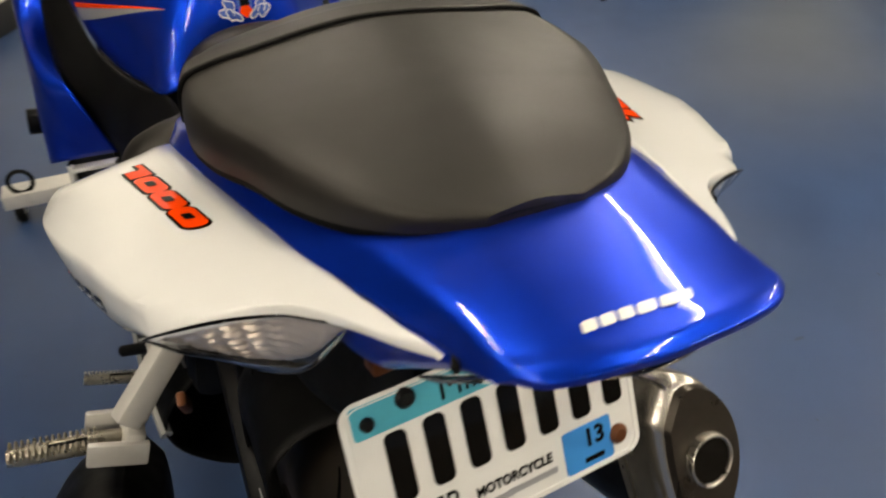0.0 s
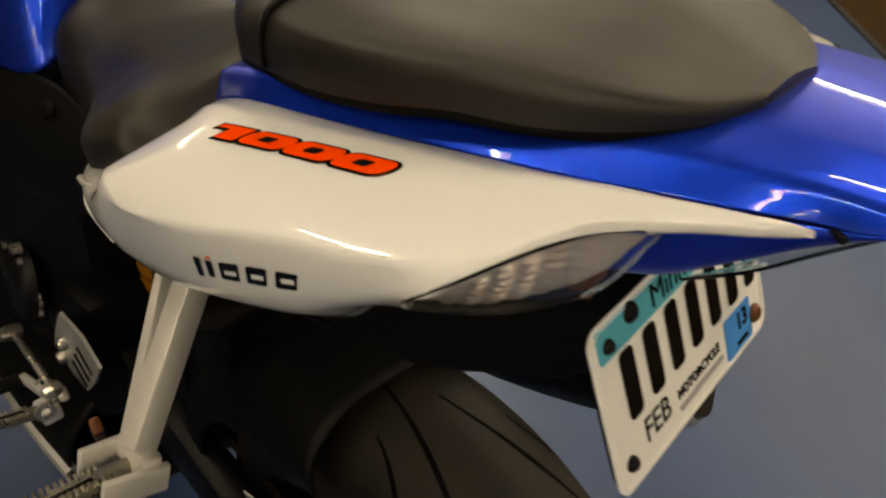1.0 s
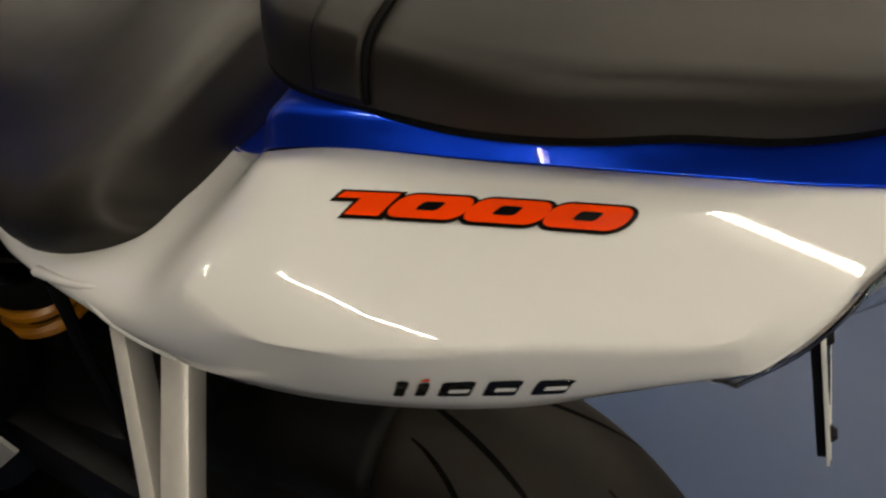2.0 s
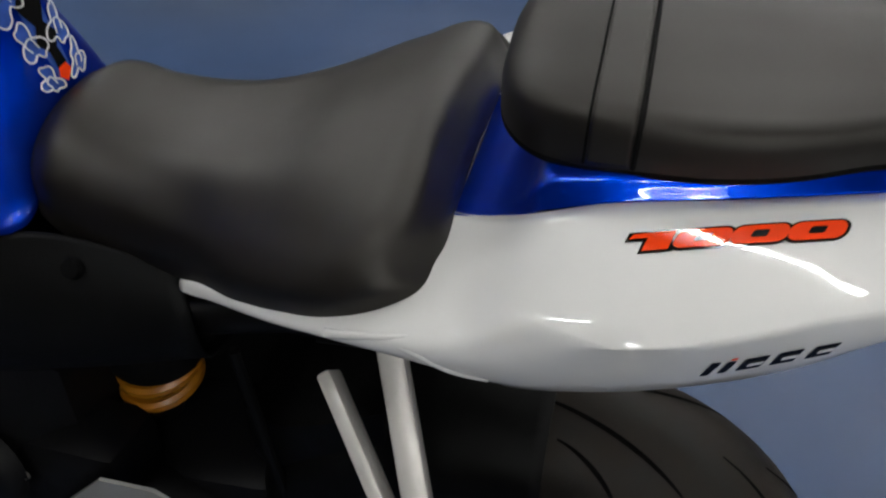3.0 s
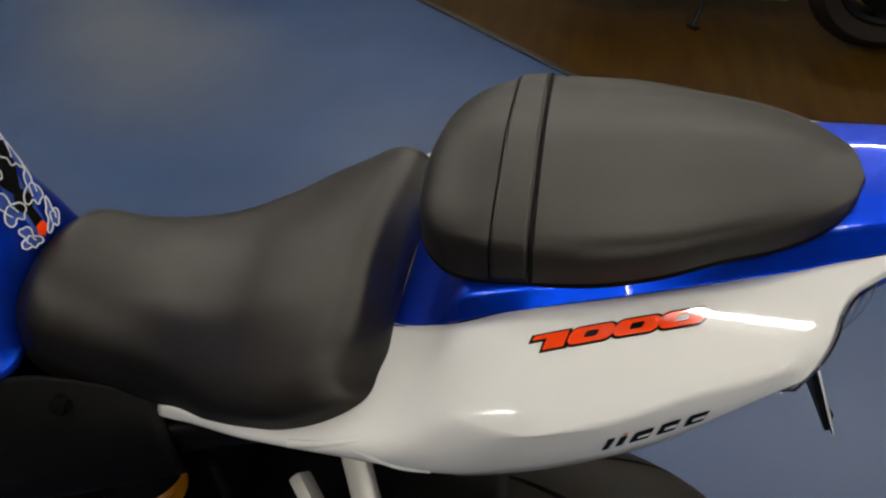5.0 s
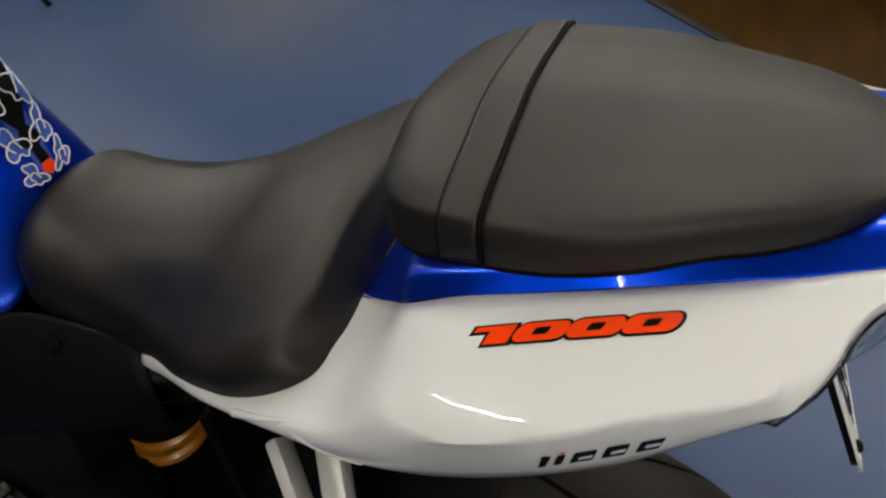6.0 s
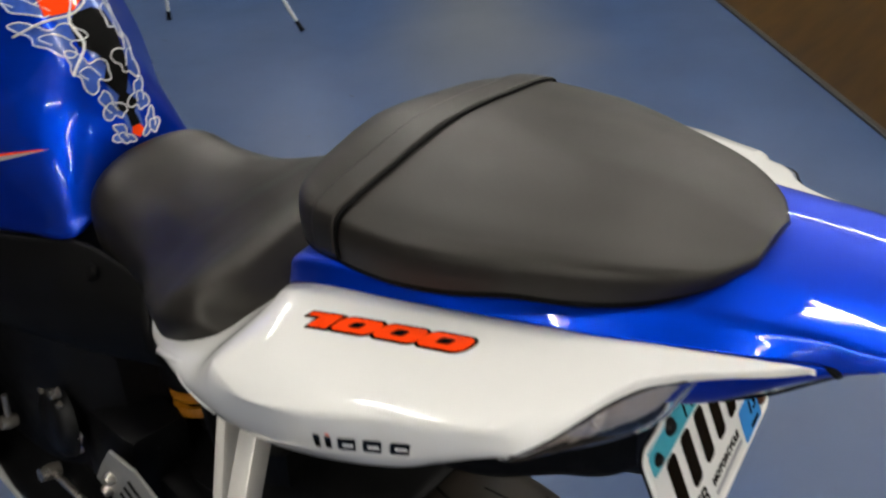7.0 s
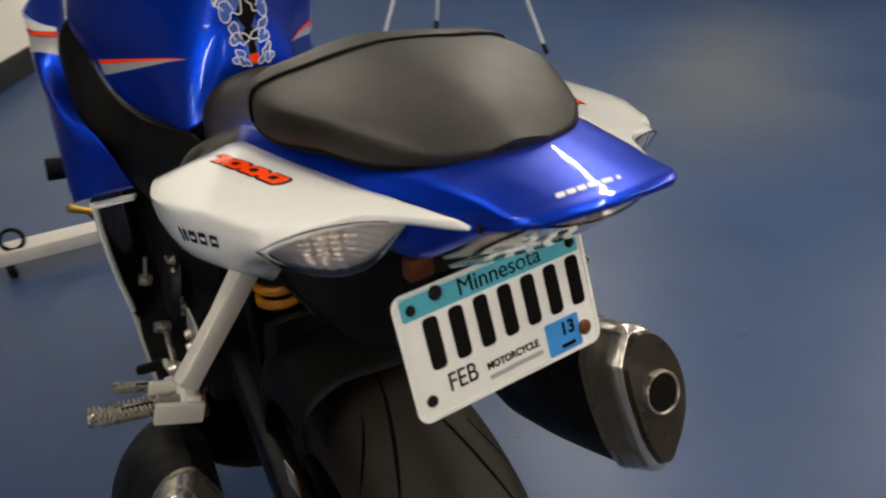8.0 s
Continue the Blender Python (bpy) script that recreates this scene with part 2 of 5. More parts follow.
def sweep(path, radius, segs=10, caps=True, squash=1.0, bm=None):
    """A round bar along a path; radius may be one number or one for each point."""
    pts = [Vector(p) for p in path]
    rad = radius if isinstance(radius, (list, tuple)) else [radius] * len(pts)
    rows, side = [], None
    for i, p in enumerate(pts):
        d = (pts[min(i + 1, len(pts) - 1)] - pts[max(i - 1, 0)]).normalized()
        if side is None:
            side = d.orthogonal().normalized()
        side = (side - d * side.dot(d)).normalized()
        up = d.cross(side)
        rows.append([p + rad[i] * (side * math.cos(2 * math.pi * k / segs) + up * squash * math.sin(2 * math.pi * k / segs)) for k in range(segs)])
    bm, vs = skin(rows, True, False, bm)
    if caps:
        bm.faces.new(list(reversed(vs[0])))
        bm.faces.new(vs[-1])
    return bm


def bar(a, b, w, h, up=(0, 0, 1), bevel=0.003, w2=None, h2=None):
    """A bevelled flat bar from a to b, which may taper."""
    a, b = Vector(a), Vector(b)
    d = (b - a).normalized()
    s = d.cross(Vector(up)).normalized()
    u = s.cross(d)
    bm = bmesh.new()
    rows = []
    for p, ww, hh in ((a, w, h), (b, w2 or w, h2 or h)):
        rows.append([p + s * i * ww / 2 + u * j * hh / 2 for i, j in ((-1, -1), (1, -1), (1, 1), (-1, 1))])
    bm, vs = skin(rows, True)
    bm.faces.new(list(reversed(vs[0])))
    bm.faces.new(vs[-1])
    bmesh.ops.recalc_face_normals(bm, faces=bm.faces)
    if bevel:
        bmesh.ops.bevel(bm, geom=bm.edges[:], offset=bevel, segments=2, affect="EDGES", profile=0.5)
    return bm


def aim(p, d, up=(0, 0, 1)):
    """A pose at p whose z axis points along d."""
    return Matrix.Translation(p) @ Vector(d).to_track_quat("Z", "Y").to_matrix().to_4x4()


def flat_shape(outline, depth=0.0006):
    """A thin plate from a flat outline in x and y, standing on z = 0."""
    bm = bmesh.new()
    lo = [bm.verts.new((x, y, 0)) for x, y in outline]
    hi = [bm.verts.new((x, y, depth)) for x, y in outline]
    bm.faces.new(hi)
    bm.faces.new(list(reversed(lo)))
    n = len(lo)
    for i in range(n):
        bm.faces.new((lo[i], lo[(i + 1) % n], hi[(i + 1) % n], hi[i]))
    bmesh.ops.recalc_face_normals(bm, faces=bm.faces)
    return bm


def pill(w, h, r, slant=0.0, n=6, cx=0.0, cy=0.0):
    """The outline of a slanted rounded rectangle."""
    out = []
    for qx, qy, a0 in ((1, 1, 0), (-1, 1, 90), (-1, -1, 180), (1, -1, 270)):
        for k in range(n + 1):
            a = radians(a0 + 90 * k / n)
            x, y = qx * (w / 2 - r) + r * math.cos(a), qy * (h / 2 - r) + r * math.sin(a)
            out.append((cx + x + slant * y, cy + y))
    return out


def lettering(text, size, mat, parent, m, name="lettering", bold=0.0, shear=0.0, stretch=1.0, depth=0.0004):
    """Raised letters in the built-in font, lying in the x-y plane of m and centred on it."""
    cu = bpy.data.curves.new(name, "FONT")
    cu.body, cu.size, cu.shear, cu.offset, cu.extrude = text, size, shear, bold, depth
    cu.align_x, cu.align_y = "CENTER", "CENTER"
    tmp = bpy.data.objects.new(name, cu)
    scene.collection.objects.link(tmp)
    dg = bpy.context.evaluated_depsgraph_get()
    dg.update()
    me = bpy.data.meshes.new_from_object(tmp.evaluated_get(dg))
    bpy.data.objects.remove(tmp)
    bm = bmesh.new()
    bm.from_mesh(me)
    bmesh.ops.scale(bm, vec=(stretch, 1, 1), verts=bm.verts)
    bmesh.ops.transform(bm, matrix=m, verts=bm.verts)
    return part(name, bm, mat, parent, smooth=False)


# ================= room =================
def slab(name, pts, depth, mat, label, category):
    """A flat structural piece: a polygon pushed along depth."""
    bm = bmesh.new()
    lo = [bm.verts.new(p) for p in pts]
    hi = [bm.verts.new(Vector(p) + Vector(depth)) for p in pts]
    k = len(lo)
    bm.faces.new(lo)
    bm.faces.new(list(reversed(hi)))
    for i in range(k):
        bm.faces.new((lo[i], lo[(i + 1) % k], hi[(i + 1) % k], hi[i]))
    bmesh.ops.recalc_face_normals(bm, faces=bm.faces)
    return tagged(linked(name, bm, mat, smooth=False), label, category, kind="structure")


def room():
    """Floors, partition, outer walls and ceiling."""
    x0, x1, y0, y1, top = -6.5, 8.0, -7.5, 8.5, 3.05
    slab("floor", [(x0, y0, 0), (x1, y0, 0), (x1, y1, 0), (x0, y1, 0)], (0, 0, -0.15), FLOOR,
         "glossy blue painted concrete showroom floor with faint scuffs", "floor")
    # wood-look floor beyond the diagonal joint
    d, q = Vector((0.730, 0.683, 0)).normalized(), Vector((0.683, -0.730, 0)).normalized()
    o = q * 1.554
    slab("floor_wood", [o - d * 5.2, o + d * 6.2, o + d * 6.2 + q * 4.4, o - d * 5.2 + q * 4.4], (0, 0, 0.004), WOOD,
         "brown wood-look flooring meeting the blue floor", "floor")
    strip = bar(o - d * 5.2 + Vector((0, 0, 0.003)) - q * 0.012, o + d * 6.2 + Vector((0, 0, 0.003)) - q * 0.012, 0.030, 0.012, bevel=0.003)
    tagged(linked("trim", strip, SKIRTING), "black rubber edging strip between the two floors", "trim", kind="structure")
    slab("wall_west", [(x0, y0, 0), (x0, y1, 0), (x0 - 0.15, y1, 0), (x0 - 0.15, y0, 0)], (0, 0, top), FARWALL, "plain painted wall", "wall")
    slab("wall_east", [(x1, y0, 0), (x1, y1, 0), (x1 + 0.15, y1, 0), (x1 + 0.15, y0, 0)], (0, 0, top), FARWALL, "plain painted wall", "wall")
    slab("wall_north", [(x0, y1, 0), (x1, y1, 0), (x1, y1 + 0.15, 0), (x0, y1 + 0.15, 0)], (0, 0, top), FARWALL, "plain painted wall", "wall")
    slab("wall_south", [(x0, y0, 0), (x1, y0, 0), (x1, y0 - 0.15, 0), (x0, y0 - 0.15, 0)], (0, 0, top), FARWALL, "plain painted wall", "wall")
    slab("ceiling", [(x0, y0, top), (x1, y0, top), (x1, y1, top), (x0, y1, top)], (0, 0, 0.1), CEIL,
         "dark painted ceiling carrying fluorescent strip lights", "ceiling")
    # off-white partition wall beside the front of the motorcycle
    w, n0 = Vector((0.451, 0.893, 0)).normalized(), Vector((-0.55, 4.0, 0))
    n = Vector((w.y, -w.x, 0))
    a, b = n0 - w * 1.1, n0 + w * 3.4
    slab("wall_partition", [a, b, b - n * 0.12, a - n * 0.12], (0, 0, 2.4), WALL, "off-white painted partition wall", "wall")
    base = bar(a + n * 0.006 + Vector((0, 0, 0.07)), b + n * 0.006 + Vector((0, 0, 0.07)), 0.012, 0.14, bevel=0.003)
    tagged(linked("baseboard", base, SKIRTING), "black rubber baseboard along the partition wall", "baseboard", kind="structure")


def strip_light(x, y, turn, z=2.93, half=1.22):
    """A long single-tube fluorescent batten under the ceiling."""
    m = pose(x, y, z, 0, 0, turn)
    ob = thing("ceiling_light", (x, y, z + 0.12), "long white fluorescent strip light under the ceiling", "ceiling light", "strip lights")
    part("housing", box(0.12, 2 * half + 0.06, 0.06, 0.008, m @ pose(0, 0, 0.085)), HOUSING, ob)
    part("tube", sweep([m @ Vector((0, -half, 0)), m @ Vector((0, half, 0))], 0.0105, 12), TUBE, ob, "glowing fluorescent tube")
    for yy in (-half - 0.012, half + 0.012):
        part("tube_holder", box(0.05, 0.022, 0.08, 0.004, m @ pose(0, yy, 0.02)), HOUSING, ob)
    return ob


room()
# rows of strip lights run along the partition wall's line
for across_room, stations in ((-4.35, (-4.43,)), (-1.70, (-4.43, -1.93, 5.57)), (0.95, (-4.43, 3.07, 5.57)), (3.60, (-4.43, -1.93, 0.57, 3.07))):
    for along in stations:
        run = Vector((0.451, 0.893, 0)) * along + Vector((0.893, -0.451, 0)) * across_room
        strip_light(run.x, run.y, -26.8)
# the two short battens above the motorcycle
for across_room, along in ((0.95, 0.19), (-0.99, 0.71)):
    run = Vector((0.451, 0.893, 0)) * along + Vector((0.893, -0.451, 0)) * across_room
    strip_light(run.x, run.y, -26.8, half=0.57)

# ================= the motorcycle =================
bike = thing("motorcycle", (0, 0, 0), "blue and white sport motorcycle with black seats on blue floor", "motorcycle")


def sides(fn):
    """Build a part on both sides of the machine: fn(mirrored)."""
    return fn(False), fn(True)


def flipx(bm):
    bmesh.ops.transform(bm, matrix=Matrix.Diagonal((-1, 1, 1, 1)), verts=bm.verts)
    bmesh.ops.reverse_faces(bm, faces=bm.faces)
    return bm


def both(name, make, mat, label="", parent=None, **kw):
    a = part(name, make(), mat, parent or bike, label, **kw)
    b = part(name, flipx(make()), mat, parent or bike, label, **kw)
    return a, b


# ---- white side panels: sections from the blue seam outward, round the shoulder and under ----
PANEL = [
    (0.324, [(-0.096, 0.799), (-0.102, 0.798), (-0.108, 0.795), (-0.112, 0.790), (-0.111, 0.783), (-0.104, 0.780)]),
    (0.281, [(-0.100, 0.816), (-0.112, 0.816), (-0.124, 0.813), (-0.130, 0.807), (-0.129, 0.799), (-0.118, 0.797)]),
    (0.213, [(-0.100, 0.842), (-0.125, 0.843), (-0.150, 0.839), (-0.163, 0.836), (-0.160, 0.828), (-0.135, 0.826)]),
    (0.156, [(-0.085, 0.866), (-0.120, 0.867), (-0.160, 0.862), (-0.184, 0.860), (-0.181, 0.849), (-0.145, 0.846)]),
    (0.116, [(-0.068, 0.880), (-0.105, 0.880), (-0.155, 0.877), (-0.196, 0.876), (-0.191, 0.858), (-0.150, 0.855)]),
    (0.090, [(-0.086, 0.896), (-0.118, 0.8945), (-0.160, 0.8915), (-0.204, 0.884), (-0.197, 0.863), (-0.150, 0.860)]),
    (0.060, [(-0.108, 0.920), (-0.133, 0.913), (-0.168, 0.914), (-0.210, 0.894), (-0.199, 0.860), (-0.152, 0.852)]),
    (0.030, [(-0.132, 0.949), (-0.150, 0.938), (-0.179, 0.932), (-0.215, 0.904), (-0.203, 0.865), (-0.163, 0.849)]),
    (0.006, [(-0.132, 0.959), (-0.157, 0.953), (-0.186, 0.942), (-0.215, 0.909), (-0.203, 0.870), (-0.168, 0.853)]),
    (-0.066, [(-0.120, 0.968), (-0.148, 0.961), (-0.179, 0.951), (-0.207, 0.927), (-0.196, 0.891), (-0.156, 0.869)]),
    (-0.113, [(-0.109, 0.972), (-0.137, 0.966), (-0.165, 0.957), (-0.191, 0.9405), (-0.186, 0.909), (-0.148, 0.883)]),
    (-0.148, [(-0.101, 0.9752), (-0.127, 0.9685), (-0.154, 0.9605), (-0.179, 0.9470), (-0.176, 0.926), (-0.144, 0.903)]),
    (-0.176, [(-0.0935, 0.9777), (-0.118, 0.9705), (-0.142, 0.9625), (-0.165, 0.9525), (-0.169, 0.9455), (-0.150, 0.915)]),
]
# where the flat top ends in a tight ridge, from front to rear
RIDGE = [(0.035, -0.2095), (0.023, -0.2130), (0.006, -0.2170), (-0.0125, -0.2185), (-0.040, -0.2145), (-0.068, -0.2085), (-0.113, -0.1930), (-0.1345, -0.1855), (-0.148, -0.1805), (-0.176, -0.1685)]
# how far each of the last two points lies ahead of its section, where the lamp cuts the panel off
CUT = {-0.148: (0.003, 0.015), -0.176: (0.002, 0.023)}
# the rear horn, which thins out between the seam and the lamp
HORN = [
    (-0.178, (-0.093, 0.9779), (-0.170, -0.178, 0.946)),
    (-0.181, (-0.092, 0.9782), (-0.1665, -0.181, 0.9490)),
    (-0.190, (-0.090, 0.9790), (-0.156, -0.194, 0.958)),
    (-0.205, (-0.086, 0.9803), (-0.140, -0.204, 0.965)),
    (-0.218, (-0.083, 0.9815), (-0.123, -0.211, 0.968)),
    (-0.235, (-0.079, 0.9830), (-0.107, -0.221, 0.971)),
    (-0.252, (-0.074, 0.9845), (-0.094, -0.238, 0.975)),
    (-0.268, (-0.070, 0.986), (-0.084, -0.256, 0.979)),
    (-0.280, (-0.065, 0.986), (-0.074, -0.273, 0.981)),
    (-0.288, (-0.061, 0.984), (-0.063, -0.287, 0.982)),
]


def bend(a, k, b, n):
    """n points of an arc from a to b, pulled towards k, without its start."""
    return [a * (1 - t) ** 2 + k * (2 * t * (1 - t)) + b * t * t for t in (i / n for i in range(1, n + 1))]


TOP_ROUND = 0.42


def top_height(x, y):
    """The flat top: it falls outward from the seam and rolls off towards the ridge, more so at the front."""
    d = max(0.0, -0.1312 - 0.1402 * y + 0.5846 * y ** 2 + 0.9597 * y ** 3 - x)
    seam = 0.9599 - 0.1349 * y - 0.2888 * y ** 2 - 0.5611 * y ** 3
    return seam - (0.142 + 1.2 * min(0.0, y) ** 2) * d - TOP_ROUND * d * d - max(0.0, 0.0106 + 0.0893 * y) * (d / 0.085) ** 5


def ridge_x(y):
    for (ya, xa), (yb, xb) in zip(RIDGE, RIDGE[1:]):
        if yb <= y <= ya:
            return xa + (xb - xa) * (ya - y) / (ya - yb)


def panel_shell():
    """Level top from the seam, a tight shoulder, and the side turned under."""
    rows = []
    for y, row in PANEL:
        r = [Vector((x, y, z)) for x, z in row]
        for k, ahead in zip((4, 5), CUT.get(y, ())):
            r[k].y += ahead
        if y < 0.07:
            edge = ridge_x(y) if y < 0.035 else r[3].x
            w = r[0].x - edge
            knee = Vector((edge, y, top_height(edge, y) if y < 0.035 else r[0].z - 0.13 * w))
            s = r[0].lerp(knee, 0.965 + 0.5 * min(0.0, y + 0.09) if y < 0.01 else (0.90 if y < 0.05 else 0.78))
            top = [r[0].lerp(s, k / 8) for k in range(9)]
            r[3] = r[3] if y > 0.01 else knee.lerp(r[3], 0.30 + 0.45 * min(1.0, max(0.0, (-0.10 - y) / 0.07)))
        else:
            top = spline(r[:3], 9)
            knee = (r[2] + r[3]) / 2 + Vector((-0.75, 0, 0.66)) * 0.34 * (r[3] - r[2]).length
        rows.append(top + bend(top[-1], knee, r[3], 6) + bend(r[3], r[3].lerp(r[4], 0.5) + Vector((-0.004, 0, 0)), r[4], 3) + bend(r[4], r[4].lerp(r[5], 0.3) + Vector((-0.001, 0, -0.002)), r[5], 3))
    for y, (sx, sz), edge in HORN[1:]:
        a, b = Vector((sx, y, sz)), Vector(edge)
        s = a.lerp(b, 0.78)
        s.z = max(s.z, a.z - 0.20 * abs(s.x - a.x))
        knee = a.lerp(b, 0.96)
        knee.z = max(knee.z, a.z - 0.20 * abs(knee.x - a.x))
        d = b + Vector((0.003, 0.001, -0.003))
        rows.append([a.lerp(s, k / 8) + Vector((0, 0, 0.0008 * math.sin(math.pi * k / 8))) for k in range(9)] + bend(s, knee, b, 6)
                    + bend(b, b.lerp(d, 0.2), b.lerp(d, 0.4), 3) + bend(b.lerp(d, 0.4), b.lerp(d, 0.7), d, 3))
    bm = loft(rows, 160, len(rows[0]))
    bm.verts.index_update()
    bm.verts.ensure_lookup_table()
    wide = len(rows[0])
    # even out the panel lengthwise where its waist meets the flat part
    mid = [v.index for v in bm.verts if 2 <= v.index % wide <= 19 and -0.01 < v.co.y < 0.20 and wide <= v.index < len(bm.verts) - wide]
    for _ in range(24):
        moved = [(bm.verts[i - wide].co + bm.verts[i].co * 2 + bm.verts[i + wide].co) / 4 for i in mid]
        for i, p in zip(mid, moved):
            bm.verts[i].co = p
    # the top is one plane that falls and rounds off gently from the seam outward
    for i in range(0, len(bm.verts), wide):
        seam = bm.verts[i].co
        y = seam.y
        k = min(1.0, max(0.0, (0.030 - y) / 0.034))
        k = k * k * (3 - 2 * k) * min(1.0, max(0.0, (y + 0.286) / 0.04))
        for j in range(1, 10):
            v = bm.verts[i + j].co
            v.z += k * (top_height(v.x, v.y) - v.z)
    waist = [v for v in bm.verts if not v.is_boundary and 0.030 < v.co.y < 0.15 and 2 <= v.index % wide <= 12]
    for _ in range(8):
        bmesh.ops.smooth_vert(bm, verts=waist, factor=0.5, use_axis_x=True, use_axis_y=True, use_axis_z=True)
    soft = [v for v in bm.verts if not v.is_boundary and v.co.y < 0.30 and 9 <= v.index % wide <= 19]
    for _ in range(3):
        bmesh.ops.smooth_vert(bm, verts=soft, factor=0.5, use_axis_x=True, use_axis_y=True, use_axis_z=True)
    rear = [v for v in bm.verts if not v.is_boundary and -0.176 < v.co.y < -0.10 and 9 <= v.index % wide <= 14]
    for _ in range(12):
        bmesh.ops.smooth_vert(bm, verts=rear, factor=0.5, use_axis_x=True, use_axis_y=True, use_axis_z=True)
    return bm


panels = both("side_panel", panel_shell, WHITE, "glossy white tail side panel tapering to a horn", thick=0.003)

both("panel_fold", lambda: sweep(spline([(-0.181, 0.1625, 0.8565), (-0.1885, 0.130, 0.8705), (-0.192, 0.101, 0.8830), (-0.188, 0.076, 0.8915)], 24), [0.0034 - 0.0026 * k / 23 for k in range(24)], 10), WHITE,
     "moulded fold where the panel narrows")
both("panel_fold", lambda: sweep(spline([(-0.1945, 0.1116, 0.8760), (-0.2005, 0.0906, 0.8780), (-0.2015, 0.0706, 0.8720), (-0.205, 0.048, 0.874)], 24), [0.0012 + 0.0018 * math.sin(math.pi * k / 23) for k in range(24)], 10), WHITE,
     "moulded fold where the panel narrows")

# ---- blue tail cowl ----
COWL = [
    (0.118, [(0, 0.872), (-0.040, 0.873), (-0.060, 0.875), (-0.068, 0.879)]),
    (0.100, [(0, 0.884), (-0.055, 0.885), (-0.074, 0.887), (-0.081, 0.890)]),
    (0.069, [(0, 0.908), (-0.070, 0.908), (-0.092, 0.909), (-0.101, 0.911)]),
    (0.050, [(0, 0.936), (-0.086, 0.936), (-0.110, 0.935), (-0.117, 0.930)]),
    (0.036, [(0, 0.966), (-0.100, 0.965), (-0.122, 0.963), (-0.129, 0.946)]),
    (0.006, [(0, 0.974), (-0.090, 0.974), (-0.122, 0.972), (-0.132, 0.9595)]),
    (-0.066, [(0, 0.983), (-0.096, 0.982), (-0.111, 0.9800), (-0.120, 0.9685)]),
    (-0.113, [(0, 0.986), (-0.082, 0.985), (-0.097, 0.9830), (-0.109, 0.9725)]),
    (-0.152, [(0, 0.991), (-0.071, 0.988), (-0.084, 0.9860), (-0.100, 0.9760)]),
    (-0.188, [(0, 0.995), (-0.064, 0.9920), (-0.0735, 0.9900), (-0.092, 0.9793)]),
]
# the tail end, in plan a rounded tongue: seam point, then points in to the centre line
TONGUE = [
    [(-0.0830, -0.218, 0.9820), (-0.0660, -0.219, 0.9935), (-0.0600, -0.219, 0.9950), (-0.0300, -0.219, 0.9990), (0, -0.219, 0.9995)],
    [(-0.0750, -0.246, 0.9845), (-0.0610, -0.247, 0.9960), (-0.0550, -0.248, 0.9975), (-0.0290, -0.249, 1.0015), (0, -0.250, 1.0022)],
    [(-0.0680, -0.268, 0.9860), (-0.0575, -0.272, 0.9975), (-0.0520, -0.275, 0.9992), (-0.0265, -0.279, 1.0035), (0, -0.280, 1.0043)],
    [(-0.0610, -0.286, 0.9868), (-0.0545, -0.292, 0.9975), (-0.0490, -0.297, 0.9995), (-0.0240, -0.307, 1.0042), (0, -0.310, 1.0050)],
    [(-0.0580, -0.3050, 0.9895), (-0.0535, -0.3085, 0.9975), (-0.0475, -0.3140, 1.0000), (-0.0230, -0.3230, 1.0045), (0, -0.3260, 1.0052)],
    [(-0.0555, -0.3150, 0.9922), (-0.0515, -0.3200, 0.9980), (-0.0450, -0.3280, 1.0003), (-0.0225, -0.3360, 1.0040), (0, -0.3385, 1.0046)],
    [(-0.0550, -0.3175, 0.9925), (-0.0510, -0.3225, 0.9968), (-0.0445, -0.3305, 0.9990), (-0.0225, -0.3385, 1.0026), (0, -0.3410, 1.0032)],
    [(-0.0540, -0.3170, 0.9910), (-0.0500, -0.3220, 0.9935), (-0.0440, -0.3300, 0.9955), (-0.0222, -0.3380, 0.9988), (0, -0.3405, 0.9994)],
]


def crisp(left):
    """Hold the edge between flank and top, and the crease beside the middle, tight with points close to either side."""
    a, e, t, r, c = left
    return [a, a.lerp(e, 0.5), a.lerp(e, 0.90), e.lerp(t, 0.5), t, t.lerp(r, 0.5), r.lerp(t, 0.08), r.lerp(c, 0.10), c]


def full(row, y):
    row = [row[0], ((row[0][0] + row[1][0]) / 2, (row[0][1] + row[1][1]) / 2)] + list(row[1:])
    left = [Vector((x, y, z)) for x, z in reversed(row)]
    left = crisp(left)
    return left + [Vector((-p.x, p.y, p.z)) for p in reversed(left[:-1])]


def tongue_row(row, k):
    left = crisp([Vector(p) for p in row])
    f = min(1.0, max(0.0, (k - 1) / 3))
    left = [a.lerp(b, f) for a, b in zip(left, spline([Vector(p) for p in row], 9))]
    return left + [Vector((-p.x, p.y, p.z)) for p in reversed(left[:-1])]


def cowl_shell():
    bm = loft([full(r, y) for y, r in COWL] + [tongue_row(r, k) for k, r in enumerate(TONGUE)], 160, 129, flip=True)
    calm = [v for v in bm.verts if not v.is_boundary and -0.322 < v.co.y < 0.03]
    bmesh.ops.smooth_vert(bm, verts=calm, factor=0.5, use_axis_x=True, use_axis_y=True, use_axis_z=True)
    return bm


cowl = part("tail_cowl", cowl_shell(), BLUE, bike, "pearl blue tail cowl", thick=0.004)

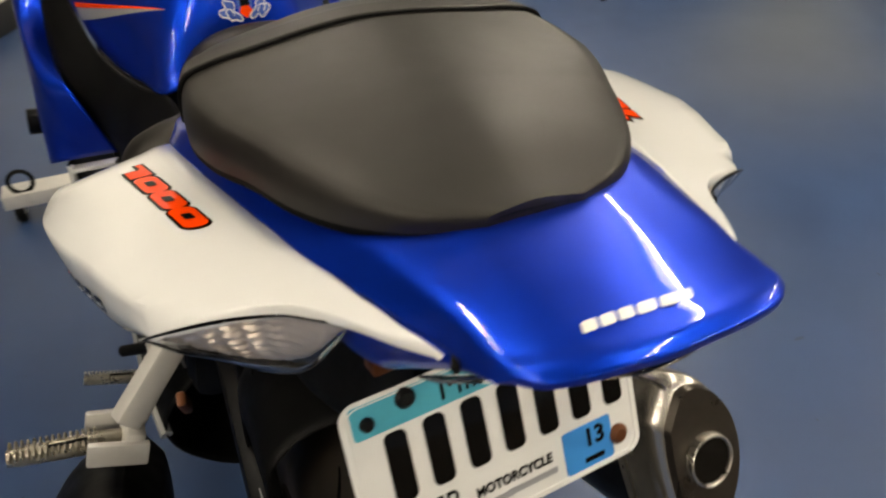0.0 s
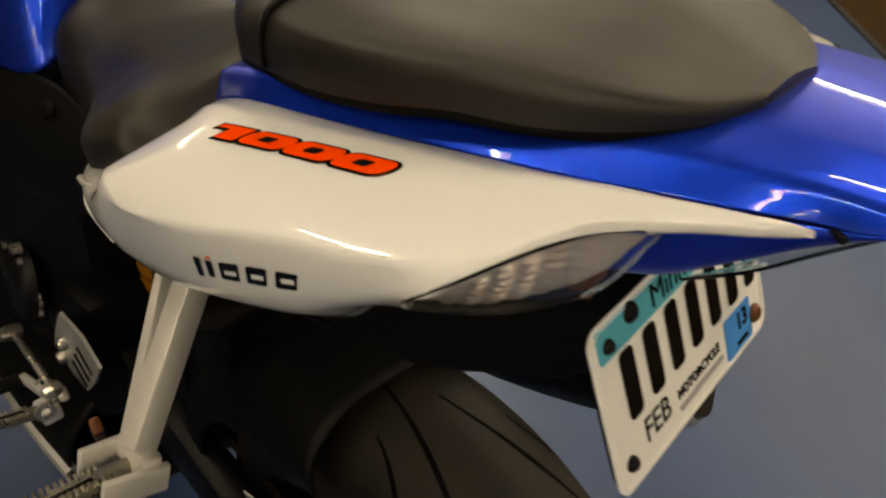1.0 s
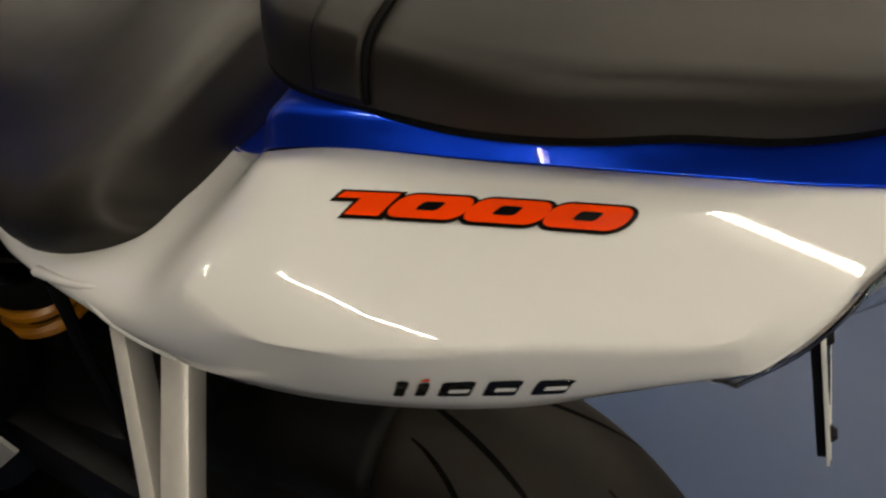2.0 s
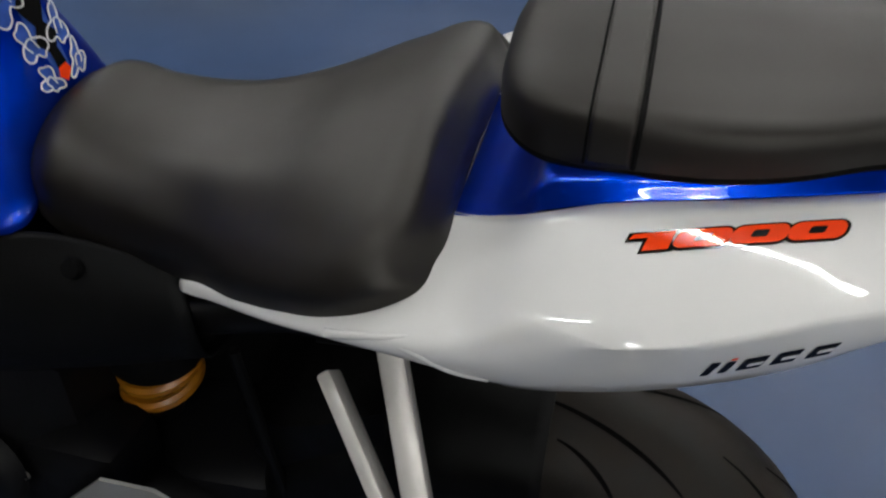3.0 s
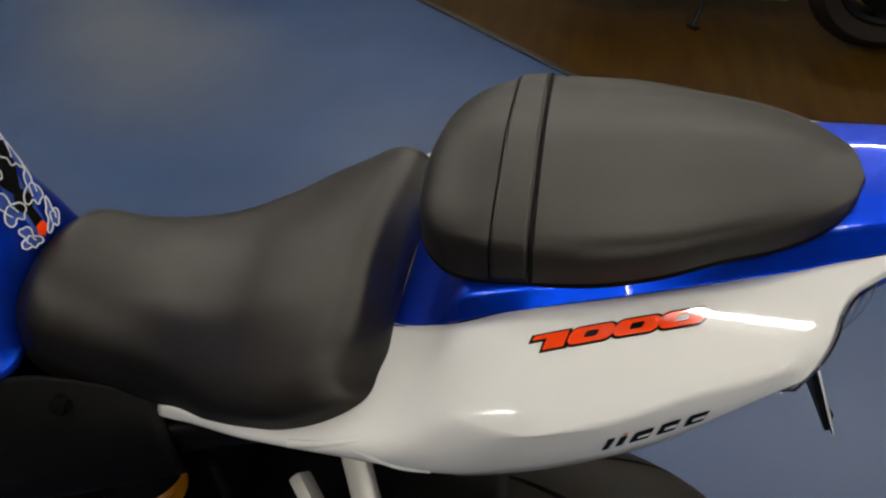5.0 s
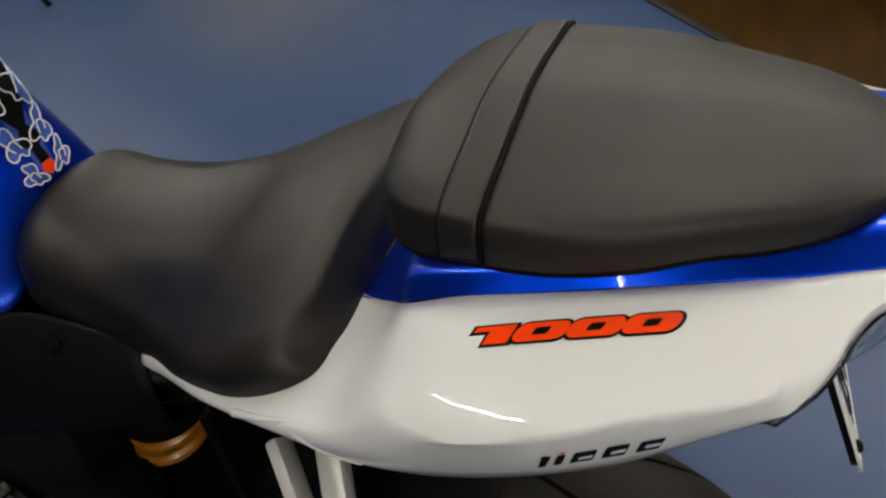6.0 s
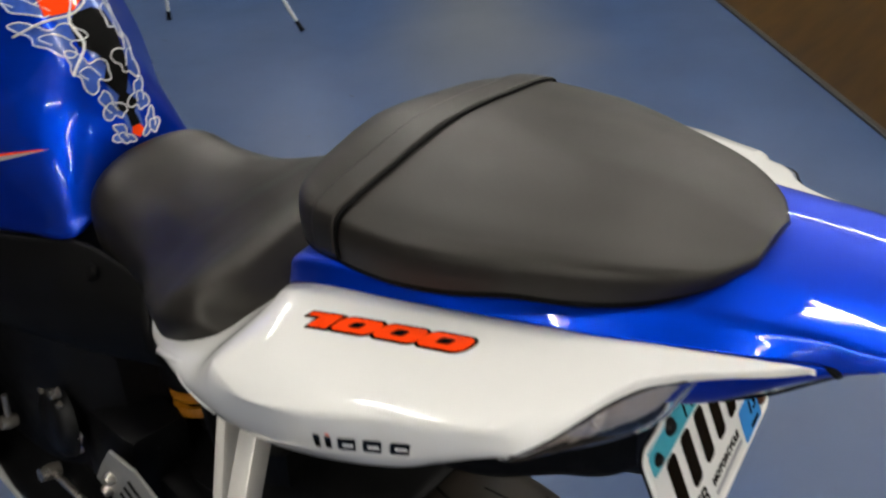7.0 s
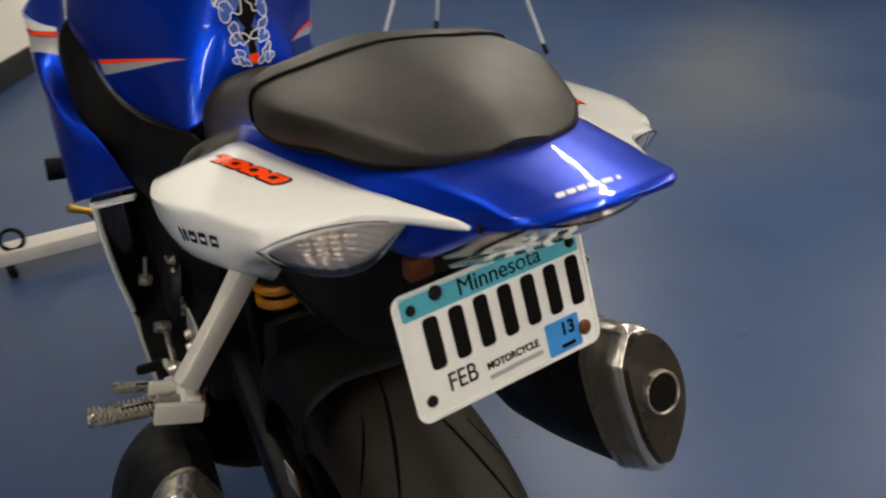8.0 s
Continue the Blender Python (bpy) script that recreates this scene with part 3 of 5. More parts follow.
# blue flanks and underside of the tail
UNDER = [
    (-0.150, [(-0.092, 0.970), (-0.093, 0.952), (-0.084, 0.930), (-0.040, 0.926), (0, 0.925)]),
    (-0.200, [(-0.085, 0.975), (-0.087, 0.955), (-0.080, 0.931), (-0.040, 0.931), (0, 0.931)]),
    (-0.235, [(-0.077, 0.979), (-0.079, 0.960), (-0.073, 0.940), (-0.040, 0.943), (0, 0.944)]),
    (-0.266, [(-0.068, 0.984), (-0.070, 0.973), (-0.0655, 0.961), (-0.035, 0.964), (0, 0.965)]),
    (-0.292, [(-0.0595, 0.9864), (-0.0605, 0.983), (-0.0585, 0.979), (-0.030, 0.982), (0, 0.983)]),
    (-0.313, [(-0.0545, 0.9905), (-0.0547, 0.990), (-0.0530, 0.989), (-0.026, 0.993), (0, 0.995)]),
]


def under_row(row, y):
    left = [Vector((x, y, z)) for x, z in row]
    return left + [Vector((-p.x, p.y, p.z)) for p in reversed(left[:-1])]


part("tail_underside", loft([under_row(r, y) for y, r in UNDER], 40, 44), BLUE, bike, "blue underside of the tail", thick=0.003)


# ---- pillion seat ----
def seat_profile(w, b, c, grow=0.0):
    h = c - b
    pts = [(1.0, 0.0), (0.999, 0.30), (0.985, 0.47), (0.958, 0.595), (0.915, 0.665), (0.84, 0.725), (0.58, 0.835), (0.29, 0.945), (0.0, 1.0)]
    return [((w + grow) * u, b + h * v + grow * (v > 0.1)) for u, v in pts]


PILLION = [
    (0.0804, 0.02, 0.966, 0.9840), (0.0775, 0.050, 0.966, 0.9985), (0.0675, 0.078, 0.967, 1.0105), (0.0480, 0.101, 0.969, 1.0195),
    (0.0200, 0.1145, 0.973, 1.0245), (-0.0120, 0.12, 0.978, 1.0250), (-0.0600, 0.122, 0.983, 1.0260), (-0.1000, 0.117, 0.988, 1.0272),
    (-0.1360, 0.106, 0.9932, 1.0275), (-0.1716, 0.093, 0.9935, 1.0255), (-0.2053, 0.073, 0.9960, 1.0195), (-0.2270, 0.051, 0.9985, 1.0125),
    (-0.2400, 0.024, 1.001, 1.0090),
]


def across(profile, y):
    left = [Vector((-x, y, z)) for x, z in profile]
    return left + [Vector((-p.x, p.y, p.z)) for p in reversed(left[:-1])]


def pillion_row(profile, y):
    """A section of the pillion seat, whose tail sits a few millimetres off the centre line."""
    aside = Vector((0.004 * min(1.0, max(0.0, (-y - 0.06) / 0.1)), 0, 0))
    return [p + aside for p in across(profile, y)]


def pillion_shell():
    return loft([pillion_row(seat_profile(w, b, c), y) for y, w, b, c in PILLION], 110, 90, caps=True, flip=True)


part("pillion_seat", pillion_shell(), VINYL, bike, "black grained vinyl pillion seat")
# the base rim is near black so it also draws the shadow gap
part("seat_base", loft([pillion_row([(w - 0.005, b - 0.007), (w - 0.0005, b - 0.004), (w - 0.0005, b + 0.001), (w * 0.5, b + 0.004), (0, b + 0.004)], y)
                        for y, w, b, c in PILLION], 60, 30, caps=True, flip=True), PIPING, bike, "black seat base rim filling in the shadow gap under the seat")
STRAP = [(0.015, 0.1158, 0.9737, 1.0247), (0.007, 0.1175, 0.9749, 1.0249), (-0.001, 0.1188, 0.9762, 1.0250), (-0.010, 0.1198, 0.9777, 1.0250)]
strap = part("seat_strap", loft([across(seat_profile(w, b + 0.002, c, 0.0016), y) for y, w, b, c in STRAP], 10, 64, flip=True), VINYL, bike,
             "black grab strap across the pillion seat", thick=0.0025)
part("seam_cord", sweep(spline(across(seat_profile(0.1202, 0.980, 1.0252, 0.0006), -0.0125), 60), 0.0016, 6), PIPING, bike, "dark seam behind the strap")
part("seam_cord", sweep(spline(across(seat_profile(0.1156, 0.9755, 1.0248, 0.0002), 0.0160), 60), 0.0007, 6), PIPING, bike, "dark seam before the strap")

# ---- rider seat ----
SADDLE = [
    (0.093, [(0.100, 0.8760), (0.103, 0.8767), (0.100, 0.8773), (0.090, 0.8780), (0.070, 0.8810), (0.036, 0.8830), (0, 0.8840)]),
    (0.097, [(0.138, 0.8770), (0.138, 0.8810), (0.130, 0.8860), (0.114, 0.8900), (0.084, 0.8960), (0.043, 0.8990), (0, 0.9010)]),
    (0.107, [(0.156, 0.8770), (0.155, 0.8857), (0.146, 0.8973), (0.127, 0.9050), (0.091, 0.9110), (0.046, 0.9130), (0, 0.9140)]),
    (0.117, [(0.163, 0.8760), (0.162, 0.8900), (0.153, 0.9060), (0.134, 0.9165), (0.096, 0.9220), (0.050, 0.9240), (0, 0.9250)]),
    (0.130, [(0.168, 0.8730), (0.167, 0.8913), (0.158, 0.9037), (0.137, 0.9175), (0.101, 0.9240), (0.052, 0.9260), (0, 0.9270)]),
    (0.150, [(0.171, 0.8660), (0.170, 0.8865), (0.161, 0.8980), (0.141, 0.9110), (0.105, 0.9195), (0.055, 0.9235), (0, 0.9255)]),
    (0.178, [(0.168, 0.8540), (0.168, 0.8780), (0.158, 0.8890), (0.136, 0.9005), (0.103, 0.9110), (0.055, 0.9170), (0, 0.9200)]),
    (0.205, [(0.160, 0.8430), (0.160, 0.8680), (0.149, 0.8810), (0.126, 0.8925), (0.098, 0.9030), (0.053, 0.9090), (0, 0.9120)]),
    (0.255, [(0.140, 0.8200), (0.141, 0.8480), (0.131, 0.8630), (0.109, 0.8755), (0.087, 0.8840), (0.048, 0.8890), (0, 0.8910)]),
    (0.315, [(0.111, 0.7980), (0.114, 0.8320), (0.107, 0.8500), (0.089, 0.8635), (0.073, 0.8720), (0.041, 0.8760), (0, 0.8770)]),
    (0.360, [(0.103, 0.7940), (0.105, 0.8250), (0.097, 0.8480), (0.083, 0.8600), (0.064, 0.8680), (0.037, 0.8720), (0, 0.8740)]),
    (0.410, [(0.098, 0.7980), (0.097, 0.8290), (0.089, 0.8520), (0.076, 0.8650), (0.058, 0.8750), (0.034, 0.8800), (0, 0.8820)]),
    (0.448, [(0.092, 0.8100), (0.090, 0.8380), (0.083, 0.8600), (0.070, 0.8740), (0.053, 0.8840), (0.031, 0.8900), (0, 0.8920)]),
    (0.464, [(0.085, 0.8150), (0.082, 0.8380), (0.075, 0.8570), (0.064, 0.8690), (0.048, 0.8780), (0.028, 0.8840), (0, 0.8860)]),
]


def saddle_row(y, row):
    """A section of the rider seat; its rear corners are rounded and its crest dips forward in the middle."""
    pts = across(row, y)
    for k, p in enumerate(pts):
        if 2 <= k <= len(pts) - 3:
            p.y += (0.010 * max(0.0, (abs(p.x) - 0.10) / 0.05) ** 2 + 0.011 * max(0.0, 1 - (p.x / 0.12) ** 2)) * min(1.0, max(0.0, (0.18 - y) / 0.06))
    return pts


part("rider_seat", loft([saddle_row(y, r) for y, r in SADDLE], 120, 84, caps=True, flip=True), VINYL, bike, "black grained vinyl rider seat with raised rear")
# ---- tank ----
TANK = [
    [(0, 0.472, 0.860), (-0.055, 0.466, 0.842), (-0.106, 0.458, 0.823), (-0.135, 0.536, 0.814), (-0.162, 0.628, 0.812), (-0.184, 0.700, 0.828), (-0.204, 0.800, 0.880)],
    [(0, 0.468, 0.885), (-0.050, 0.464, 0.870), (-0.098, 0.470, 0.862), (-0.132, 0.540, 0.850), (-0.166, 0.635, 0.850), (-0.195, 0.715, 0.862), (-0.216, 0.810, 0.900)],
    [(0, 0.466, 0.900), (-0.045, 0.466, 0.900), (-0.085, 0.482, 0.902), (-0.124, 0.545, 0.898), (-0.165, 0.640, 0.900), (-0.200, 0.725, 0.905), (-0.220, 0.820, 0.925)],
    [(0, 0.475, 0.938), (-0.038, 0.477, 0.940), (-0.068, 0.497, 0.944), (-0.114, 0.560, 0.945), (-0.158, 0.650, 0.947), (-0.194, 0.735, 0.950), (-0.214, 0.830, 0.960)],
    [(0, 0.480, 0.985), (-0.036, 0.485, 0.988), (-0.060, 0.512, 0.990), (-0.102, 0.580, 0.994), (-0.146, 0.665, 0.996), (-0.180, 0.750, 0.998), (-0.198, 0.840, 1.000)],
    [(0, 0.502, 1.033), (-0.036, 0.512, 1.036), (-0.056, 0.545, 1.040), (-0.088, 0.610, 1.046), (-0.124, 0.685, 1.050), (-0.152, 0.765, 1.050), (-0.166, 0.850, 1.048)],
    [(0, 0.545, 1.078), (-0.028, 0.556, 1.080), (-0.044, 0.586, 1.082), (-0.066, 0.640, 1.086), (-0.090, 0.710, 1.088), (-0.110, 0.780, 1.086), (-0.120, 0.860, 1.080)],
    [(0, 0.640, 1.108), (-0.016, 0.648, 1.108), (-0.026, 0.668, 1.108), (-0.040, 0.700, 1.108), (-0.054, 0.745, 1.108), (-0.064, 0.800, 1.104), (-0.068, 0.860, 1.096)],
    [(0, 0.760, 1.112), (-0.006, 0.762, 1.112), (-0.010, 0.768, 1.112), (-0.014, 0.778, 1.112), (-0.018, 0.792, 1.111), (-0.020, 0.820, 1.108), (-0.020, 0.860, 1.102)],
]


def tank_row(row):
    """The near flank as given; the far knee recess is cut deeper."""
    left = [Vector(p) for p in reversed(row)]
    return left + [Vector((-p.x * (0.65 + 0.30 * min(1.0, max(0.0, (p.y - 0.50) / 0.35))), p.y, p.z)) for p in reversed(left[:-1])]


def tank_shell():
    bm = loft([tank_row(r) for r in TANK], 60, 90)
    inner = [v for v in bm.verts if not v.is_boundary]
    for _ in range(16):
        bmesh.ops.smooth_vert(bm, verts=inner, factor=0.5, use_axis_x=True, use_axis_y=True, use_axis_z=True)
    return bm


tank = part("fuel_tank", tank_shell(), BLUE, bike, "pearl blue fuel tank with a decorated pad", thick=0.004)


# ---- surface decals: laid on a shell by its nearest point ----
from mathutils.bvhtree import BVHTree


def tree_of(ob):
    me = ob.data
    return BVHTree.FromPolygons([v.co for v in me.vertices], [list(p.vertices) for p in me.polygons])


def lay(bm, tree, lift, toward):
    """Press the flat piece onto a shell, lifted by its own height above its plane."""
    for v in bm.verts:
        p, n, _, _ = tree.find_nearest(v.co)
        if n.dot(toward) < 0:
            n = -n
        v.co = p + n * lift
    return bm


def sheet(outline, rows=2):
    """A flat filled outline, cut fine enough to follow a curved shell."""
    bm = bmesh.new()
    bm.faces.new([bm.verts.new((x, y, 0)) for x, y in outline])
    bmesh.ops.triangulate(bm, faces=bm.faces)
    for _ in range(rows):
        bmesh.ops.subdivide_edges(bm, edges=[e for e in bm.edges if e.calc_length() > 0.004], cuts=1)
        bmesh.ops.triangulate(bm, faces=bm.faces)
    return bm


def frame_at(p, ex, n):
    """Axes of a decal: origin p, x along ex, z along n."""
    n = Vector(n).normalized()
    ex = Vector(ex)
    ex = (ex - n * ex.dot(n)).normalized()
    ey = n.cross(ex)
    m = Matrix((ex, ey, n)).transposed().to_4x4()
    m.translation = p
    return m


def decal(name, outline, mat, parent, tree, m, lift, label=""):
    bm = sheet(outline)
    bmesh.ops.transform(bm, matrix=m, verts=bm.verts)
    lay(bm, tree, lift, m.to_3x3() @ Vector((0, 0, 1)))
    bmesh.ops.recalc_face_normals(bm, faces=bm.faces)
    return part(name, bm, mat, parent, label)


STEM = [(-0.0085, -0.0068), (0.0055, -0.0068), (0.0125, 0.0068), (-0.0015, 0.0068)]
FLAG = [(-0.0135, 0.0030), (-0.0030, 0.0030), (0.0020, 0.0068), (-0.0105, 0.0068)]
STEM_BACK = [(-0.0108, -0.0085), (0.0075, -0.0085), (0.0150, 0.0085), (-0.0032, 0.0085)]
FLAG_BACK = [(-0.0162, 0.0012), (-0.0036, 0.0012), (0.0012, 0.0085), (-0.0124, 0.0085)]


def number(panel, m):
    """The slanted red number with its black outline."""
    tree = tree_of(panel)
    for shape in (STEM_BACK, FLAG_BACK):
        decal("number_outline", [(x - 0.0450, y) for x, y in shape], INK, panel, tree, m, 0.0006, "black outline of the number")
    for cx in (-0.0195, 0.0105, 0.0405):
        decal("number_outline", pill(0.0340, 0.0170, 0.0076, 0.55, 7, cx), INK, panel, tree, m, 0.0006, "black outline of the number")
    for shape in (STEM, FLAG):
        decal("digit", [(x - 0.0450, y) for x, y in shape], RED, panel, tree, m, 0.0011, "orange-red digit one")
    for cx in (-0.0195, 0.0105, 0.0405):
        decal("digit", pill(0.0300, 0.0136, 0.0056, 0.55, 7, cx), RED, panel, tree, m, 0.0011, "orange-red digit zero")
        decal("digit_slot", pill(0.0085, 0.0052, 0.0014, 0.7, 3, cx), INK, panel, tree, m, 0.0016)


number(panels[0], frame_at((-0.1445, -0.074, 0.9635), (0.028, -0.113, 0.015), (-0.22, 0.06, 0.97)) @ Matrix.Diagonal((1, 0.88, 1, 1)))
number(panels[1], frame_at((0.1445, -0.074, 0.9635), (0.028, 0.113, -0.015), (0.22, 0.06, 0.97)) @ Matrix.Diagonal((1, 0.88, 1, 1)))


def maker_mark(panel, m):
    """A row of plain dark blocks where the accessory maker's mark is."""
    tree = tree_of(panel)
    for k, (cx, w, h) in enumerate(((-0.032, 0.0046, 0.0150), (-0.0235, 0.0046, 0.0125), (-0.010, 0.0130, 0.0125), (0.008, 0.0130, 0.0125), (0.027, 0.0135, 0.0125))):
        decal("mark_block", pill(w, h, 0.0012, 0.35, 3, cx), INK, panel, tree, m, 0.0006, "plain dark block of a maker's mark")
        if k > 1:
            decal("mark_gap", pill(w * 0.62, h * 0.26, 0.0006, 0.35, 3, cx + 0.0012), DECAL_WHITE, panel, tree, m, 0.0011)
    decal("mark_dot", pill(0.003, 0.0018, 0.0006, 0.35, 3, -0.0205, 0.0085), RED, panel, tree, m, 0.0006)


maker_mark(panels[0], frame_at((-0.1975, -0.0985, 0.9280), (0.0187, -0.0656, 0.0105), (-0.97, 0, 0.10)))
maker_mark(panels[1], frame_at((0.1975, -0.0985, 0.9280), (0.0187, 0.0656, -0.0105), (0.97, 0, 0.10)))

cowl_tree = tree_of(cowl)
for k, bw in enumerate((0.0062, 0.0062, 0.0062, 0.0062, 0.0062, 0.0024)):
    decal("name_block", pill(bw, 0.0058, 0.0012, 0.35, 3, -0.0200 + k * 0.0074 - (0.001 if k == 5 else 0)), DECAL_WHITE, cowl, cowl_tree,
          frame_at((0.0015, -0.3190, 1.004), (1.0, -0.02, 0), (0, -0.05, 1)), 0.0006, "plain white block of the maker's name")
both("tail_grommet", lambda: box(0.004, 0.015, 0.003, 0.001, pose(-0.0580, -0.2925, 0.9858, 6, 12, -26)), BLACK)

# ---- indicators ----
LENS_TOP = [(-0.171, -0.180, 0.947), (-0.157, -0.197, 0.960), (-0.141, -0.207, 0.967), (-0.124, -0.214, 0.970), (-0.108, -0.224, 0.973), (-0.096, -0.238, 0.976), (-0.086, -0.241, 0.972)]
LENS_LOW = [(-0.1685, -0.176, 0.9445), (-0.153, -0.164, 0.922), (-0.139, -0.168, 0.9145), (-0.123, -0.184, 0.9145), (-0.110, -0.206, 0.925), (-0.100, -0.226, 0.942), (-0.087, -0.237, 0.964)]


def lens_shell(inset=0.0, ripple=0.0):
    rows = []
    for k, (a, b) in enumerate(zip(LENS_TOP, LENS_LOW)):
        a, b = Vector(a), Vector(b)
        out = Vector((-0.35, -0.75, -0.35))
        h = (a - b).length
        back = Vector((0.5, 0.75, -0.40)) * inset
        low = Vector((0.4, 0.75, 0.25)) * inset
        rows.append([a + back, a.lerp(b, 0.33) + out * 0.08 * h + back, a.lerp(b, 0.67) + out * 0.09 * h + back.lerp(low, 0.5), b + low])
    bm = loft(rows, 110, 40)
    if ripple:  # rows of small pressed facets
        for v in bm.verts:
            cell = (0.35 + 0.65 * abs(math.sin(v.co.x * 240 - v.co.y * 150))) * abs(math.sin(v.co.z * 560)) * (0.55 + 0.45 * math.sin(v.co.x * 90 + 0.6))
            v.co += Vector((-0.3, -0.8, 0)) * ripple * cell
    return bm


for mir in (False, True):
    hold = lens_shell(0.010, 0.0040)
    body = part("indicator", flipx(hold) if mir else hold, CHROME, bike, "indicator with clear lens and silver reflector", thick=0.002)
    shell = lens_shell()
    lens = part("lens", flipx(shell) if mir else shell, CLEAR, body, "clear indicator lens", thick=0.0015)
    lens.visible_shadow = False
    bx = 0.128 if mir else -0.128
    part("bulb", lathe([(0, 0.0), (0.004, 0.001), (0.005, 0.005), (0.003, 0.009), (0, 0.010)], 16, aim((bx, -0.188, 0.950), (0.3 * bx, -0.8, -0.2))), BRONZE, body, "dark bulb")

# ---- tail lamp under the lip ----
def tail_lamp(inset):
    rows = []
    for y, z, w in ((-0.333, 0.9940, 0.036), (-0.322, 0.9860, 0.044), (-0.304, 0.9725, 0.051), (-0.282, 0.9525, 0.053), (-0.256, 0.9340, 0.054)):
        rows.append([Vector((w * u, y + inset + 0.020 * u * u, z + inset * 0.8 - 0.004 * u * u)) for u in (-1, -0.6, -0.2, 0.2, 0.6, 1)])
    return loft(rows, 24, 30)


tl = part("tail_lamp", tail_lamp(0.004), CHROME, bike, "clear tail lamp under the tail lip", thick=0.002)
tlens = part("lens", tail_lamp(-0.002), CLEAR, tl, "clear tail lamp lens", thick=0.0015)
tlens.visible_shadow = False
for k in range(7):
    part("lamp_cell", lathe([(0, 0), (0.0035, 0.001), (0.0045, 0.004)], 12, aim((-0.036 + 0.012 * k, -0.306 + 0.000012 * (k - 3) ** 2 * 120, 0.976), (0, -0.8, -0.6))), CHROME, tl)

# ---- number plate ----
plate_m = Matrix.Translation((-0.0015, -0.2250, 0.8545)) @ Matrix.Rotation(radians(5.5), 4, "Z") @ Matrix.Rotation(radians(90 - 21), 4, "X")
PW, PH = 0.178, 0.100
plate_bm = flat_shape(pill(PW, PH, 0.010, 0, 6), 0.0012)
bmesh.ops.transform(plate_bm, matrix=plate_m, verts=plate_bm.verts)
plate = part("number_plate", plate_bm, PLATE, bike, "white number plate with teal band and month stickers", smooth=False)


def on_plate(x, y, z=0.0014):
    return plate_m @ Matrix.Translation((x, y, z))


def plate_piece(name, outline, mat, x, y, z=0.0013, label=""):
    bm = flat_shape(outline, 0.0005)
    bmesh.ops.transform(bm, matrix=on_plate(x, y, z), verts=bm.verts)
    return part(name, bm, mat, plate, label, smooth=False)


plate_piece("teal_band", pill(0.166, 0.0185, 0.002), TEAL, 0.0, 0.0385, label="teal band along the plate top")
rim = [plate_m @ Vector((x, y, 0.0012)) for x, y in pill(PW - 0.006, PH - 0.006, 0.008, 0, 5)]
part("embossed_rim", sweep(rim + rim[:1], 0.0008, 6, caps=False), PLATE, plate)
for k in range(7):
    plate_piece("number_bar", pill(0.0130, 0.041, 0.004, 0.0, 4), INK, -0.062 + 0.0226 * k, 0.0065, label="plain black bar in place of a character")
lettering("Minnesota", 0.019, INK, plate, on_plate(0.006, 0.0385, 0.0020), "state_name")
lettering("FEB", 0.0205, INK, plate, on_plate(-0.046, -0.0280), "month", stretch=0.85)
lettering("MOTORCYCLE", 0.0080, INK, plate, on_plate(0.0015, -0.0292), "class_name", bold=0.0002, stretch=0.95)
plate_piece("small_print", pill(0.022, 0.0035, 0.0008), DECAL_SILVER, -0.012, -0.038)
plate_piece("small_print", pill(0.034, 0.0035, 0.0008), DECAL_SILVER, 0.012, -0.0375)
plate_piece("sticker", pill(0.034, 0.027, 0.002), STICKER, 0.052, -0.0325, label="blue year sticker")
lettering("13", 0.015, INK, plate, on_plate(0.0565, -0.0280, 0.0020), "year", bold=0.0004)
plate_piece("small_print", pill(0.014, 0.003, 0.0006), INK, 0.055, -0.0410, 0.0019)
for x, y, r, mt in ((-0.0748, 0.0367, 0.0042, DARK), (-0.0522, 0.0424, 0.0058, DARK), (0.0735, -0.0340, 0.0062, BRONZE), (-0.0755, -0.0344, 0.0045, DARK), (0.0755, 0.038, 0.0045, DARK)):
    part("bolt", lathe([(0, 0.004), (r * 0.6, 0.0038), (r, 0.0015), (r, 0)], 16, on_plate(x, y, 0.0012)), mt, plate)
backing = flat_shape(pill(0.172, 0.094, 0.010, 0, 5), 0.004)
bmesh.ops.transform(backing, matrix=plate_m @ Matrix.Translation((0, 0, -0.0045)), verts=backing.verts)
part("plate_bracket", backing, BLACK, bike, "black plate bracket", smooth=False)
both("reflector", lambda: box(0.022, 0.014, 0.020, 0.003, pose(-0.055, -0.190, 0.905, 0, 0, 8)), BRONZE, "amber side reflector")

# ---- black undertray, fender flap and inner mass ----
def undertray():
    secs = []
    for y, w, zt, zb in ((0.33, 0.075, 0.79, 0.70), (0.22, 0.095, 0.835, 0.72), (0.10, 0.100, 0.860, 0.745), (0.0, 0.095, 0.885, 0.755), (-0.08, 0.075, 0.915, 0.762), (-0.13, 0.052, 0.925, 0.780), (-0.17, 0.044, 0.915, 0.800), (-0.190, 0.040, 0.890, 0.820)):
        secs.append([Vector((x, y, z)) for x, z in ((-w, zt), (-w, (zt + zb) / 2), (-w * 0.85, zb), (0, zb - 0.004), (w * 0.85, zb), (w, (zt + zb) / 2), (w, zt), (0, zt))])
    return loft(secs, 36, 32, closed=True, caps=True)


part("undertray", undertray(), BLACK, bike, "black plastic undertray and fender")
both("fender_rib", lambda: sweep([(-0.088, 0.22, 0.73), (-0.092, 0.10, 0.748), (-0.084, 0.00, 0.757)], 0.004, 8), BLACK)


